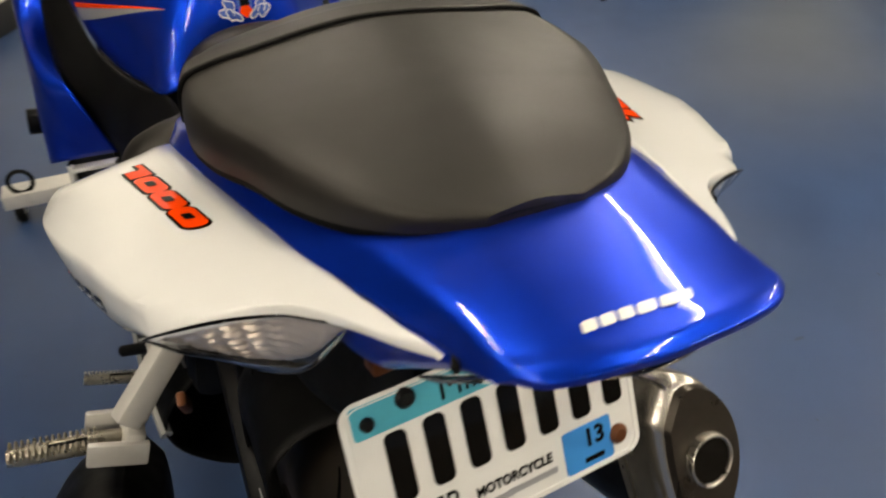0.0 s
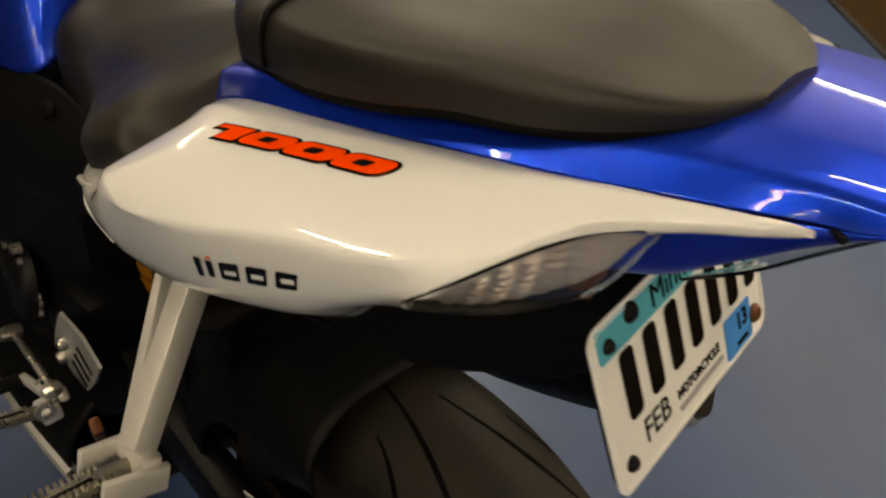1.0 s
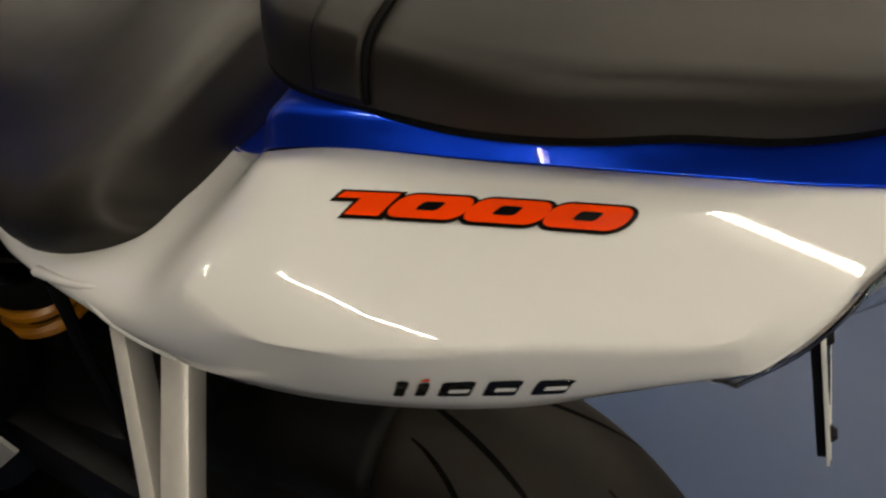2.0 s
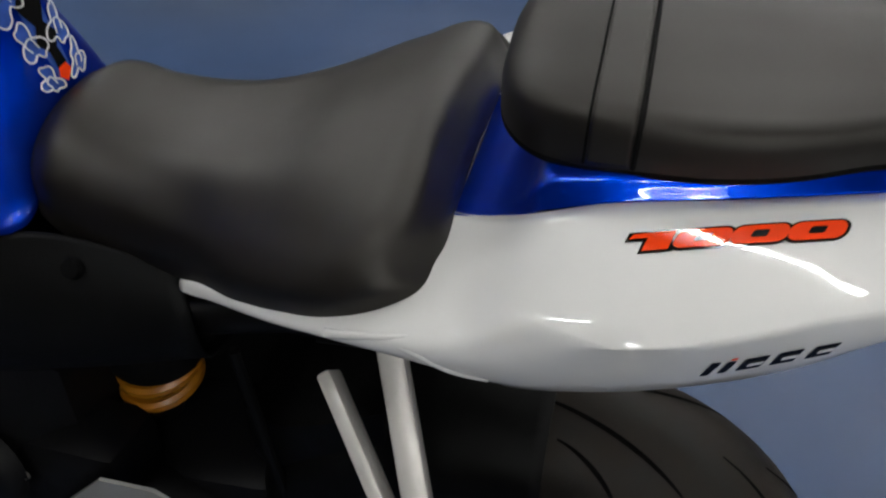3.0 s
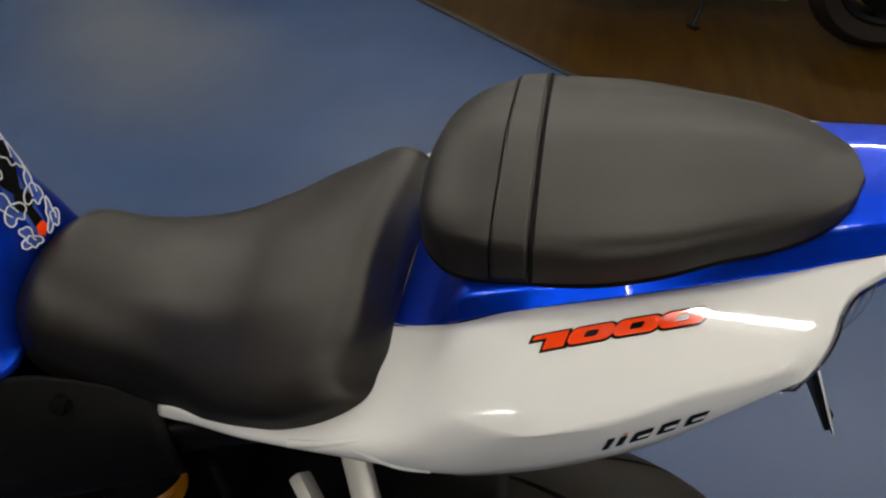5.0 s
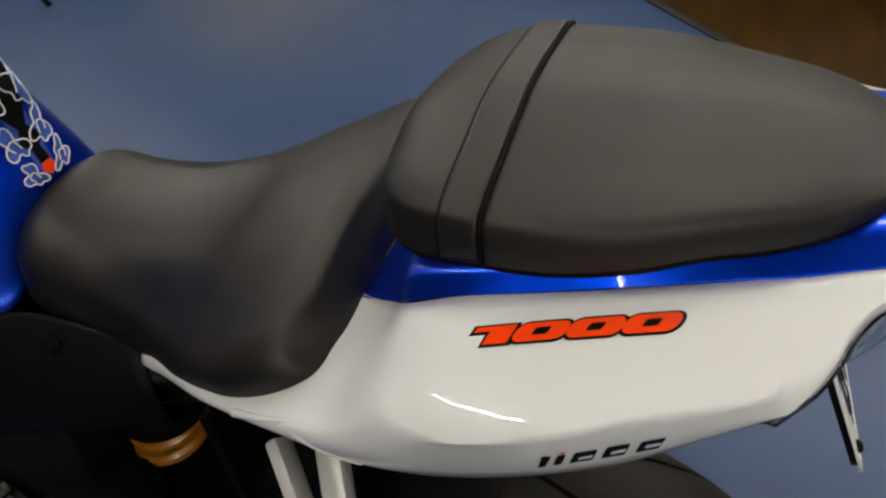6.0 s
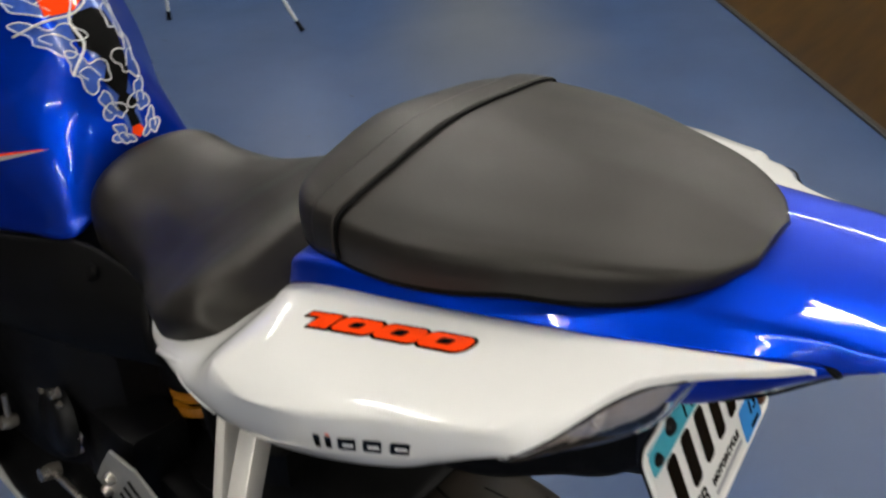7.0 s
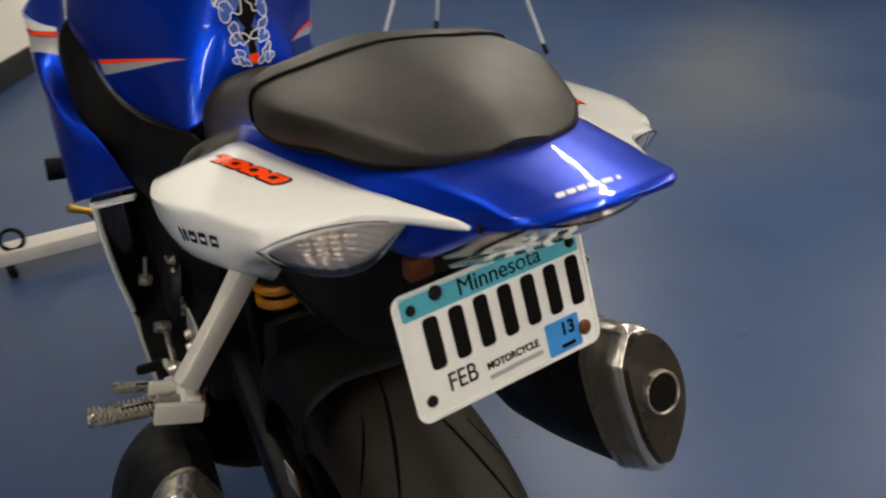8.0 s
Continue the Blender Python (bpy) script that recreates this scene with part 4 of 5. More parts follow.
def hugger():
    rows = []
    for k in range(9):
        a = radians(20 + 8.5 * k)
        rr = 0.345 + 0.01 * math.sin(k * 0.5)
        rows.append([Vector((x, rr * f * math.cos(a), 0.311 + rr * f * math.sin(a))) for x, f in ((-0.118, 0.80), (-0.112, 0.92), (-0.085, 0.995), (0, 1.01), (0.085, 0.995), (0.112, 0.92), (0.118, 0.80))])
    return loft(rows, 30, 28)


part("hugger", hugger(), BLACK, bike, "black hugger over the rear tyre", thick=0.003)

part("inner_fender", loft([[Vector((x, y, z)) for x, z in ((-w, zt), (-w * 1.05, (zt + zb) / 2), (-w, zb), (0, zb), (w, zb), (w * 1.05, (zt + zb) / 2), (w, zt), (0, zt))]
                           for y, w, zt, zb in ((0.335, 0.060, 0.55, 0.46), (0.30, 0.085, 0.57, 0.48), (0.24, 0.098, 0.605, 0.50), (0.16, 0.098, 0.655, 0.56))], 16, 32, closed=True, caps=True), BLACK, bike, "black inner fender")

# ---- rear wheel ----
AX = Vector((0, 0, 0.311))
wheel_m = Matrix.Translation(AX) @ Matrix.Rotation(radians(90), 4, "Y")
tyre_prof = []
for k in range(25):
    a = radians(-100 + 200 * k / 24)
    tyre_prof.append((0.216 + 0.095 * math.cos(a) * (1.0 if abs(a) < 1.3 else 0.98), 0.095 * math.sin(a)))
tyre_prof += [(0.198, 0.080), (0.198, -0.080)]
wheel = part("rear_wheel", lathe([(0.200, -0.078), (0.205, -0.070), (0.185, -0.062), (0.180, 0), (0.185, 0.062), (0.205, 0.070), (0.200, 0.078), (0.172, 0.060), (0.168, 0), (0.172, -0.060)], 64, wheel_m, True), DARK, bike, "black cast rear wheel")
tyre = part("tyre", lathe(tyre_prof, 128, wheel_m, True), RUBBER, wheel, "worn black sport tyre")
part("hub", lathe([(0, -0.09), (0.045, -0.09), (0.055, -0.05), (0.05, 0), (0.055, 0.05), (0.045, 0.09), (0, 0.09)], 32, wheel_m), DARK, wheel)
for k in range(3):
    for off in (-9, 9):
        a, a2 = radians(120 * k + 30 + off), radians(120 * k + 30)
        part("spoke", bar(AX + Vector((0, 0.04 * math.cos(a2), 0.04 * math.sin(a2))), AX + Vector((0, 0.18 * math.cos(a), 0.18 * math.sin(a))), 0.05, 0.022, up=(1, 0, 0), bevel=0.005), DARK, wheel)


def groove(theta, side, spread, x0, x1, wide, up):
    """A curved tread groove across the shoulder."""
    rows = []
    for k in range(17):
        u = k / 16
        x = side * (x0 + (x1 - x0) * u)
        th = theta + spread * (u ** 0.8)
        wd = wide * (0.25 + 0.75 * math.sin(math.pi * min(1, u * 0.9 + 0.08)))
        row = []
        for s in (-1, 0, 1):
            t2 = th + 0.0 * s
            xx = x + s * wd / 2
            phi = math.asin(max(-0.99, min(0.99, xx / 0.095)))
            r = 0.216 + (0.095 + up) * math.cos(phi)
            xo = (0.095 + up) * math.sin(phi)
            row.append(Vector((xo, r * math.cos(t2), 0.311 + r * math.sin(t2))))
        rows.append(row)
    bm, _ = skin(rows)
    bmesh.ops.recalc_face_normals(bm, faces=bm.faces)
    return bm


for k in range(9):
    base = radians(360 / 9 * k)
    for side in (-1, 1):
        part("tread_groove", groove(base + (0.2 if side > 0 else 0), side, 0.62, 0.012, 0.064, 0.0052, 0.0004), GROOVE, tyre)
        part("tread_groove", groove(base + 0.16 + (0.2 if side > 0 else 0), side, 0.26, 0.052, 0.086, 0.0045, 0.0004), GROOVE, tyre)

both("swingarm_beam", lambda: bar((-0.118, 0.0, 0.311), (-0.105, 0.60, 0.42), 0.045, 0.085, bevel=0.012, h2=0.11), DARK, "black swingarm beam")
both("swingarm_label", lambda: bar((-0.1215, 0.100, 0.445), (-0.1215, 0.150, 0.425), 0.0016, 0.034, bevel=0), DECAL_WHITE, "white and orange warning label")
both("label_edge", lambda: bar((-0.1215, 0.092, 0.448), (-0.1215, 0.100, 0.445), 0.0018, 0.034, bevel=0), ORANGE)
part("rear_sprocket", lathe([(0.05, -0.003), (0.095, -0.003), (0.098, 0), (0.095, 0.003), (0.05, 0.003)], 60, Matrix.Translation((-0.085, 0, 0.311)) @ Matrix.Rotation(radians(90), 4, "Y"), True), CHAIN, bike, "dark oily rear sprocket")
part("chain", sweep([(-0.085, 0.0, 0.408), (-0.085, 0.30, 0.415), (-0.085, 0.60, 0.44)], 0.007, 6, squash=1.4), CHAIN, bike, "oily drive chain")
part("chain", sweep([(-0.085, 0.0, 0.214), (-0.085, 0.30, 0.30), (-0.085, 0.60, 0.37)], 0.007, 6, squash=1.4), CHAIN, bike, "oily drive chain")

# ---- dark linkage round the shock ----
part("linkage_guard", box(0.07, 0.44, 0.40, 0.02, pose(0.075, 0.36, 0.57)), BLACK, bike, "black guard beside the shock")
part("swingarm_brace", box(0.21, 0.30, 0.07, 0.02, pose(0, 0.45, 0.405, -8)), DARK, bike, "black swingarm brace")
both("brake_hose", lambda: sweep(spline([(-0.098, 0.30, 0.70), (-0.105, 0.290, 0.618), (-0.106, 0.284, 0.531), (-0.112, 0.271, 0.440)], 24), 0.006, 8), BLACK, "black rubber hose")

# ---- shock with orange spring ----
shock = part("shock_absorber", sweep([(-0.014, 0.490, 0.40), (-0.014, 0.450, 0.66)], 0.020, 16), DARK, bike, "rear shock absorber")
coil = []
for k in range(150):
    a = 2 * math.pi * 3.0 * k / 149
    base = Vector((-0.014, 0.478, 0.484)).lerp(Vector((-0.014, 0.462, 0.574)), k / 149)
    coil.append(base + Vector((0.042 * math.cos(a), 0.042 * math.sin(a), 0)))
part("spring", sweep(coil, 0.0085, 8), ORANGE, shock, "orange painted coil spring")
part("spring_collar", lathe([(0, 0.0), (0.050, 0.0), (0.054, 0.004), (0.054, 0.040), (0.046, 0.052), (0.030, 0.080), (0, 0.080)], 32, aim((-0.016, 0.466, 0.556), (0, -0.12, 0.99))), BLACK, shock, "black upper spring collar")

# ---- frame, engine and black covers ----
def spar():
    top = [(-0.098, 0.330, 0.798), (-0.108, 0.455, 0.817), (-0.135, 0.536, 0.807), (-0.162, 0.628, 0.804), (-0.184, 0.700, 0.818), (-0.202, 0.780, 0.868), (-0.206, 0.860, 0.930)]
    mid = [(-0.118, 0.315, 0.775), (-0.140, 0.440, 0.770), (-0.160, 0.536, 0.758), (-0.182, 0.620, 0.755), (-0.212, 0.690, 0.785), (-0.235, 0.780, 0.830), (-0.236, 0.870, 0.890)]
    low = [(-0.120, 0.310, 0.720), (-0.150, 0.430, 0.705), (-0.168, 0.530, 0.690), (-0.186, 0.640, 0.682), (-0.222, 0.680, 0.755), (-0.243, 0.760, 0.790), (-0.243, 0.870, 0.825)]
    end = [(-0.070, 0.320, 0.690), (-0.100, 0.430, 0.665), (-0.120, 0.530, 0.650), (-0.140, 0.640, 0.645), (-0.170, 0.700, 0.680), (-0.190, 0.780, 0.710), (-0.195, 0.870, 0.740)]
    return loft([[Vector(p) for p in r] for r in (top, mid, low, end)], 30, 50, flip=True)


part("frame_cover", spar(), WEAVE, bike, "black textured frame cover below the tank", thick=0.004)
far_spar = flipx(spar())
bmesh.ops.scale(far_spar, vec=(0.72, 1, 1), verts=far_spar.verts)
part("frame_cover", far_spar, WEAVE, bike, "black textured frame cover below the tank", thick=0.004)
both("cover_bolt", lambda: lathe([(0, 0.006), (0.008, 0.005), (0.010, 0.0)], 18, aim((-0.124, 0.412, 0.800), (-0.8, 0, 0.5))), PIPING, "black rubber grommet")
both("frame_rail", lambda: sweep([(-0.085, 0.40, 0.70), (-0.10, 0.22, 0.775), (-0.10, 0.06, 0.835), (-0.07, -0.14, 0.92)], 0.016, 10), DARK)
part("engine", loft([[Vector((x, y, z)) for x, z in ((-w, zt), (-w * 1.1, (zt + zb) / 2), (-w * 0.9, zb), (0, zb - 0.02), (w * 0.9, zb), (w * 1.1, (zt + zb) / 2), (w, zt), (0, zt + 0.01))]
                     for y, w, zt, zb in ((0.52, 0.10, 0.60, 0.34), (0.60, 0.15, 0.72, 0.24), (0.80, 0.18, 0.78, 0.20), (1.00, 0.18, 0.74, 0.22), (1.10, 0.12, 0.62, 0.30))], 24, 32, closed=True, caps=True), DARK, bike, "dark engine block")
for k, (y, z) in enumerate(((0.587, 0.464), (0.66, 0.40), (0.72, 0.46), (0.58, 0.56))):
    part("engine_bolt", lathe([(0, 0.012), (0.007, 0.012), (0.008, 0.0)], 12, aim((-0.165, y, z), (-1, 0, 0.2))), STEEL, bike)
part("clutch_rod", sweep([(-0.204, 0.691, 0.522), (-0.213, 0.695, 0.475)], 0.0045, 8), STEEL, bike, "steel clutch arm")
part("clutch_joint", lathe([(0, 0.014), (0.010, 0.012), (0.012, 0.0), (0.010, -0.01), (0, -0.012)], 16, aim((-0.213, 0.695, 0.475), (-1, 0, 0.4))), STEEL, bike)
part("shift_rod", sweep([(-0.213, 0.449, 0.444), (-0.205, 0.627, 0.406)], 0.005, 8), STEEL, bike, "steel gear shift rod")
part("shift_joint", lathe([(0, 0.02), (0.010, 0.018), (0.012, 0.0), (0.010, -0.01), (0, -0.012)], 16, aim((-0.205, 0.630, 0.406), (-1, 0, 0.3))), STEEL, bike)
part("gear_lever", bar((-0.215, 0.48, 0.40), (-0.222, 0.578, 0.366), 0.010, 0.016), ALLOY, bike, "gear lever")
part("lever_rubber", sweep([(-0.218, 0.575, 0.366), (-0.266, 0.619, 0.338)], [0.0105, 0.0095], 14), BLACK, bike, "black lever rubber")

# ---- fairings ----
def fairing():
    inner = [(-0.191, 0.655, 0.672), (-0.211, 0.640, 0.728), (-0.229, 0.655, 0.770), (-0.244, 0.730, 0.787), (-0.247, 0.840, 0.803), (-0.244, 0.890, 0.845), (-0.238, 0.900, 0.900)]
    mid = [(-0.238, 0.680, 0.662), (-0.255, 0.678, 0.715), (-0.266, 0.695, 0.770), (-0.272, 0.755, 0.800), (-0.270, 0.860, 0.825), (-0.266, 0.910, 0.860), (-0.260, 0.920, 0.905)]
    outer = [(-0.279, 0.702, 0.652), (-0.279, 0.712, 0.705), (-0.278, 0.735, 0.765), (-0.281, 0.790, 0.805), (-0.281, 0.880, 0.835), (-0.277, 0.930, 0.870), (-0.274, 0.940, 0.910)]
    far = [(-0.290, 0.800, 0.610), (-0.290, 0.840, 0.670), (-0.290, 0.900, 0.740), (-0.288, 0.960, 0.790), (-0.286, 1.020, 0.830), (-0.282, 1.060, 0.870), (-0.278, 1.080, 0.915)]
    front = [(-0.240, 1.150, 0.520), (-0.240, 1.180, 0.600), (-0.235, 1.210, 0.680), (-0.230, 1.230, 0.750), (-0.220, 1.250, 0.810), (-0.210, 1.270, 0.870), (-0.200, 1.280, 0.920)]
    return loft([[Vector(p) for p in r] for r in (inner, mid, outer, far, front)], 40, 40)


def far_fairing():
    bm = flipx(fairing())
    bmesh.ops.translate(bm, vec=(-0.02, 0.22, -0.06), verts=bm.verts)
    return bm


fair = (part("side_fairing", fairing(), BLUE, bike, "pearl blue side fairing with silver and red stripe", thick=0.003),
        part("side_fairing", far_fairing(), BLUE, bike, "pearl blue side fairing", thick=0.003))


def fairing_band(za, zb):
    """A stripe across the rear face of the fairing."""
    return [[Vector((x, y, z)) for x, y in ((-0.2385, 0.893), (-0.2600, 0.912), (-0.2755, 0.930), (-0.2835, 0.975))] for z in (za, (za + zb) / 2, zb)]


for nm, za, zb, mt in (("silver_stripe", 0.852, 0.884, DECAL_SILVER), ("red_stripe", 0.885, 0.893, RED), ("white_stripe", 0.894, 0.912, DECAL_WHITE)):
    for mir, fo in ((False, fair[0]),):
        bm = loft(fairing_band(za, zb), 6, 24)
        if mir:
            flipx(bm)
        lay(bm, tree_of(fo), 0.0012, Vector((1 if mir else -1, -0.6, 0.2)))
        part(nm, bm, mt, fo)


def lower_fairing():
    rows = []
    for z, y0, x in ((0.650, 0.690, -0.262), (0.580, 0.696, -0.262), (0.500, 0.712, -0.258), (0.440, 0.730, -0.252), (0.389, 0.748, -0.246), (0.340, 0.790, -0.238), (0.300, 0.850, -0.225)):
        rows.append([Vector((x, y0, z)), Vector((x + 0.004, y0 + 0.03, z)), Vector((x + 0.010, y0 + 0.15, z)), Vector((x + 0.020, 1.00, z)), Vector((x + 0.06, 1.15, z))])
    return loft(rows, 24, 20, flip=True)


low = both("lower_fairing", lower_fairing, BLACK, "black lower fairing with a white trailing edge", thick=0.004)
both("fairing_edge", lambda: sweep([(-0.262, 0.690, 0.648), (-0.2625, 0.692, 0.600), (-0.2605, 0.702, 0.540), (-0.256, 0.720, 0.470), (-0.2465, 0.748, 0.389)], 0.0055, 8), WHITE, "white trailing edge of the lower fairing")
both("fairing_shelf", lambda: bar((-0.262, 0.694, 0.640), (-0.195, 0.668, 0.652), 0.02, 0.006, bevel=0.001), WHITE)
both("frame_slider", lambda: sweep([(-0.275, 0.905, 0.640), (-0.325, 0.905, 0.645)], [0.020, 0.022], 20), BLACK, "black frame slider puck")

# tank stripe
tank_tree = tree_of(tank)
for mir in (False, True):
    for nm, mt, w0, dz in (("silver_stripe", DECAL_SILVER, 0.019, 0.0), ("red_stripe", RED, 0.007, 0.013)):
        rows = []
        for k in range(20):
            u = k / 19
            p0 = Vector((-0.094 - 0.100 * u, 0.491 + 0.215 * u, 0.914 - 0.050 * u))
            h = w0 * u ** 0.8 + 0.0006
            rows.append([p0 + Vector((0, 0, dz * u + 0.5 * h * s)) for s in (-1, 0, 1)])
        bm, _ = skin(rows)
        if mir:
            flipx(bm)
        lay(bm, tank_tree, 0.0010 if nm[0] == "s" else 0.0015, Vector((1 if mir else -1, -0.5, 0)))
        bmesh.ops.recalc_face_normals(bm, faces=bm.faces)
        part(nm, bm, mt, tank)

# ---- tank pad: a spine with paired ribs ----
def pad_piece(name, outline, mat, lift, label=""):
    bm = sheet(outline)
    for v in bm.verts:
        h = tank_tree.ray_cast(Vector((v.co.x, 0.30, v.co.y)), Vector((0, 1, 0)))
        v.co = (h[0] if h[0] else Vector((v.co.x, 0.5, v.co.y))) + Vector((0, -lift, lift * 0.2))
    bmesh.ops.recalc_face_normals(bm, faces=bm.faces)
    return part(name, bm, mat, pad, label)


def pad_line(pts, r=0.0010, mat=None):
    out = []
    for x, z in pts:
        h = tank_tree.ray_cast(Vector((x, 0.30, z)), Vector((0, 1, 0)))
        out.append((h[0] if h[0] else Vector((x, 0.5, z))) + Vector((0, -0.0024, 0)))
    return part("pad_outline", sweep(spline(out, len(out) * 3), r, 5), mat or DECAL_WHITE, pad)


pad_bm = sheet([(-0.008, 0.897), (0.008, 0.897), (0.012, 0.94), (0.016, 0.99), (0.030, 1.03), (0.036, 1.06), (-0.036, 1.06), (-0.030, 1.03), (-0.016, 0.99), (-0.012, 0.94)], 3)
for v in pad_bm.verts:
    h = tank_tree.ray_cast(Vector((v.co.x, 0.30, v.co.y)), Vector((0, 1, 0)))
    v.co = (h[0] if h[0] else Vector((v.co.x, 0.5, v.co.y))) + Vector((0, -0.0008, 0))
bmesh.ops.recalc_face_normals(pad_bm, faces=pad_bm.faces)
pad = part("tank_pad", pad_bm, DECAL_BLUE, tank, "glossy tank pad with a spine of paired ribs")
spine = [(0.006, 0.908), (0.005, 0.922), (0.013, 0.932), (0.005, 0.944), (0.012, 0.956), (0.016, 0.964), (0.006, 0.978), (0.010, 0.992), (0.024, 1.004), (0.013, 1.014), (0.022, 1.026), (0.010, 1.034)]
pad_piece("spine", spine + [(-x, z) for x, z in reversed(spine)], PIPING, 0.0022, "black jagged spine")
pad_piece("red_block", [(0.0, 0.893), (0.008, 0.901), (0.004, 0.910), (-0.004, 0.910), (-0.008, 0.901)], RED, 0.0020, "red block at the pad foot")
for z0, sx, sz, cx in ((0.904, 0.0090, 0.012, 0.0185), (0.936, 0.0105, 0.015, 0.0175), (0.978, 0.0170, 0.018, 0.0245), (1.016, 0.0220, 0.014, 0.038), (1.052, 0.0190, 0.012, 0.047)):
    for sg in (-1, 1):
        loop = []
        for k in range(25):
            a = 2 * math.pi * k / 24
            rr = 1 + 0.30 * math.sin(3 * a + 0.6 + sg * 0.5 + 30 * z0) + 0.22 * math.sin(5 * a + 1.1 + 70 * z0)
            loop.append((sg * (cx + sx * rr * math.cos(a) + 0.3 * sz * rr * math.sin(a)), z0 + sz * rr * math.sin(a)))
        pad_piece("rib", loop[:-1], DECAL_BLUE, 0.0014, "light blue rib with white outline")
        pad_line(loop, 0.0008)
        pad_line([(sg * (cx - 0.5 * sx), z0 - 0.4 * sz), (sg * cx, z0 + 0.3 * sz), (sg * (cx + 0.6 * sx), z0 + 0.1 * sz), (sg * (cx + 0.3 * sx), z0 - 0.4 * sz)], 0.0007)
pad_piece("red_flash", [(-0.038, 1.036), (-0.010, 1.036), (0.006, 1.044), (-0.006, 1.056), (-0.034, 1.054)], RED, 0.0030, "red flash of the pad")
pad_piece("white_flash", [(0.008, 1.060), (0.030, 1.052), (0.040, 1.066), (0.012, 1.076)], DECAL_WHITE, 0.0030, "white flash of the pad")
pad_line([(-0.066, 1.020), (-0.038, 1.033), (-0.012, 1.034), (0.010, 1.043), (0.014, 1.060), (0.035, 1.060), (0.055, 1.048)], 0.0014)
pad_line([(-0.008, 1.075), (-0.006, 1.046), (-0.020, 1.028), (-0.018, 1.005), (-0.036, 0.985), (-0.041, 0.978)], 0.0016)

# ---- footrest hangers, pegs and exhausts ----
def hanger_strut(a, b, w, thick=0.014):
    return lambda: bar(a, b, w, thick, up=(0.75, 0.1, 0.65), bevel=0.004, w2=w * 0.95)


both("hanger_strut", hanger_strut((-0.118, 0.199, 0.727), (-0.222, 0.100, 0.650), 0.027), ALLOY, "satin aluminium footrest hanger strut")
both("hanger_strut", hanger_strut((-0.095, 0.152, 0.783), (-0.226, 0.082, 0.665), 0.026, 0.022), ALLOY, "satin aluminium footrest hanger strut")
both("hanger_foot", lambda: box(0.018, 0.046, 0.024, 0.005, pose(-0.222, 0.095, 0.645, 0, 25, 0)), ALLOY, "aluminium footrest bracket")
both("clevis_ear", lambda: bar((-0.212, 0.070, 0.634), (-0.262, 0.072, 0.650), 0.007, 0.026, bevel=0.002), ALLOY)
both("clevis_ear", lambda: bar((-0.212, 0.118, 0.634), (-0.262, 0.114, 0.650), 0.007, 0.026, bevel=0.002), ALLOY)


def footpeg(name, a, b, w, label):
    """A ribbed folding footrest from pivot a to tip b, on both sides."""
    p, q = Vector(a), Vector(b)
    d = (q - p).normalized()
    s = d.cross(Vector((0, 0, 1))).normalized()
    u = s.cross(d)
    pair = both(name, lambda: sweep([p, p.lerp(q, 0.25), p.lerp(q, 0.9), q], [w * 0.36, w * 0.40, w * 0.36, w * 0.30], 14, squash=0.8), PEG, label)
    for mir, ob in zip((False, True), pair):
        groove = bar(p.lerp(q, 0.30) + u * w * 0.27, p.lerp(q, 0.66) + u * w * 0.25, w * 0.26, 0.004, bevel=0.001)
        part("top_recess", flipx(groove) if mir else groove, PIPING, ob, "dark recess along the top")
        for k in range(15):
            c = p.lerp(q, 0.24 + 0.052 * k)
            halves = ((-0.46, -0.15), (0.15, 0.46)) if k < 8 else ((-0.46, 0.46),)
            for s0, s1 in halves:
                rib = bar(c + s * w * s0 + u * w * 0.26, c + s * w * s1 + u * w * 0.26, 0.0026, w * 0.22, bevel=0.0009)
                part("rib", flipx(rib) if mir else rib, PEG, ob)
    return pair


footpeg("pillion_footrest", (-0.232, 0.093, 0.640), (-0.327, 0.094, 0.653), 0.025, "ribbed aluminium pillion footrest")
footpeg("rider_footrest", (-0.224, 0.480, 0.384), (-0.311, 0.468, 0.420), 0.022, "ribbed aluminium rider footrest")
def side_plate(outline, x, depth):
    """A flat plate in the plane across the machine at x, outline in (y, z)."""
    bm = flat_shape(outline, depth)
    for v in bm.verts:
        v.co = Vector((x - v.co.z, v.co.x, v.co.y))
    bmesh.ops.recalc_face_normals(bm, faces=bm.faces)
    return bm


heels = both("heel_plate", lambda: side_plate([(0.442, 0.545), (0.380, 0.550), (0.345, 0.524), (0.395, 0.462), (0.448, 0.408), (0.500, 0.400), (0.545, 0.424), (0.500, 0.480)], -0.172, 0.004), SILVER,
             "slotted aluminium heel plate")
for mir, ob in zip((False, True), heels):
    for k in range(3):
        slot = side_plate([(y + 0.026 * k, z - 0.030 * k) for y, z in ((0.392, 0.478), (0.418, 0.506), (0.411, 0.513), (0.385, 0.485))], -0.1755, 0.002)
        part("heel_slot", flipx(slot) if mir else slot, INK, ob)
both("belly_pan", lambda: loft([[Vector((-0.165, y, z + 0.10)), Vector((-0.215, y, z + 0.045)), Vector((x, y, z + 0.008)), Vector((x + 0.004, y, z - 0.012)), Vector((x + 0.07, y, z - 0.09)), Vector((0, y, z - 0.13))]
                                for y, x, z in ((0.47, -0.226, 0.262), (0.54, -0.236, 0.290), (0.64, -0.240, 0.312), (0.74, -0.243, 0.330), (0.86, -0.244, 0.345), (1.00, -0.235, 0.350))], 30, 30), BLACK,
     "black belly fairing with a silver edge", thick=0.003)
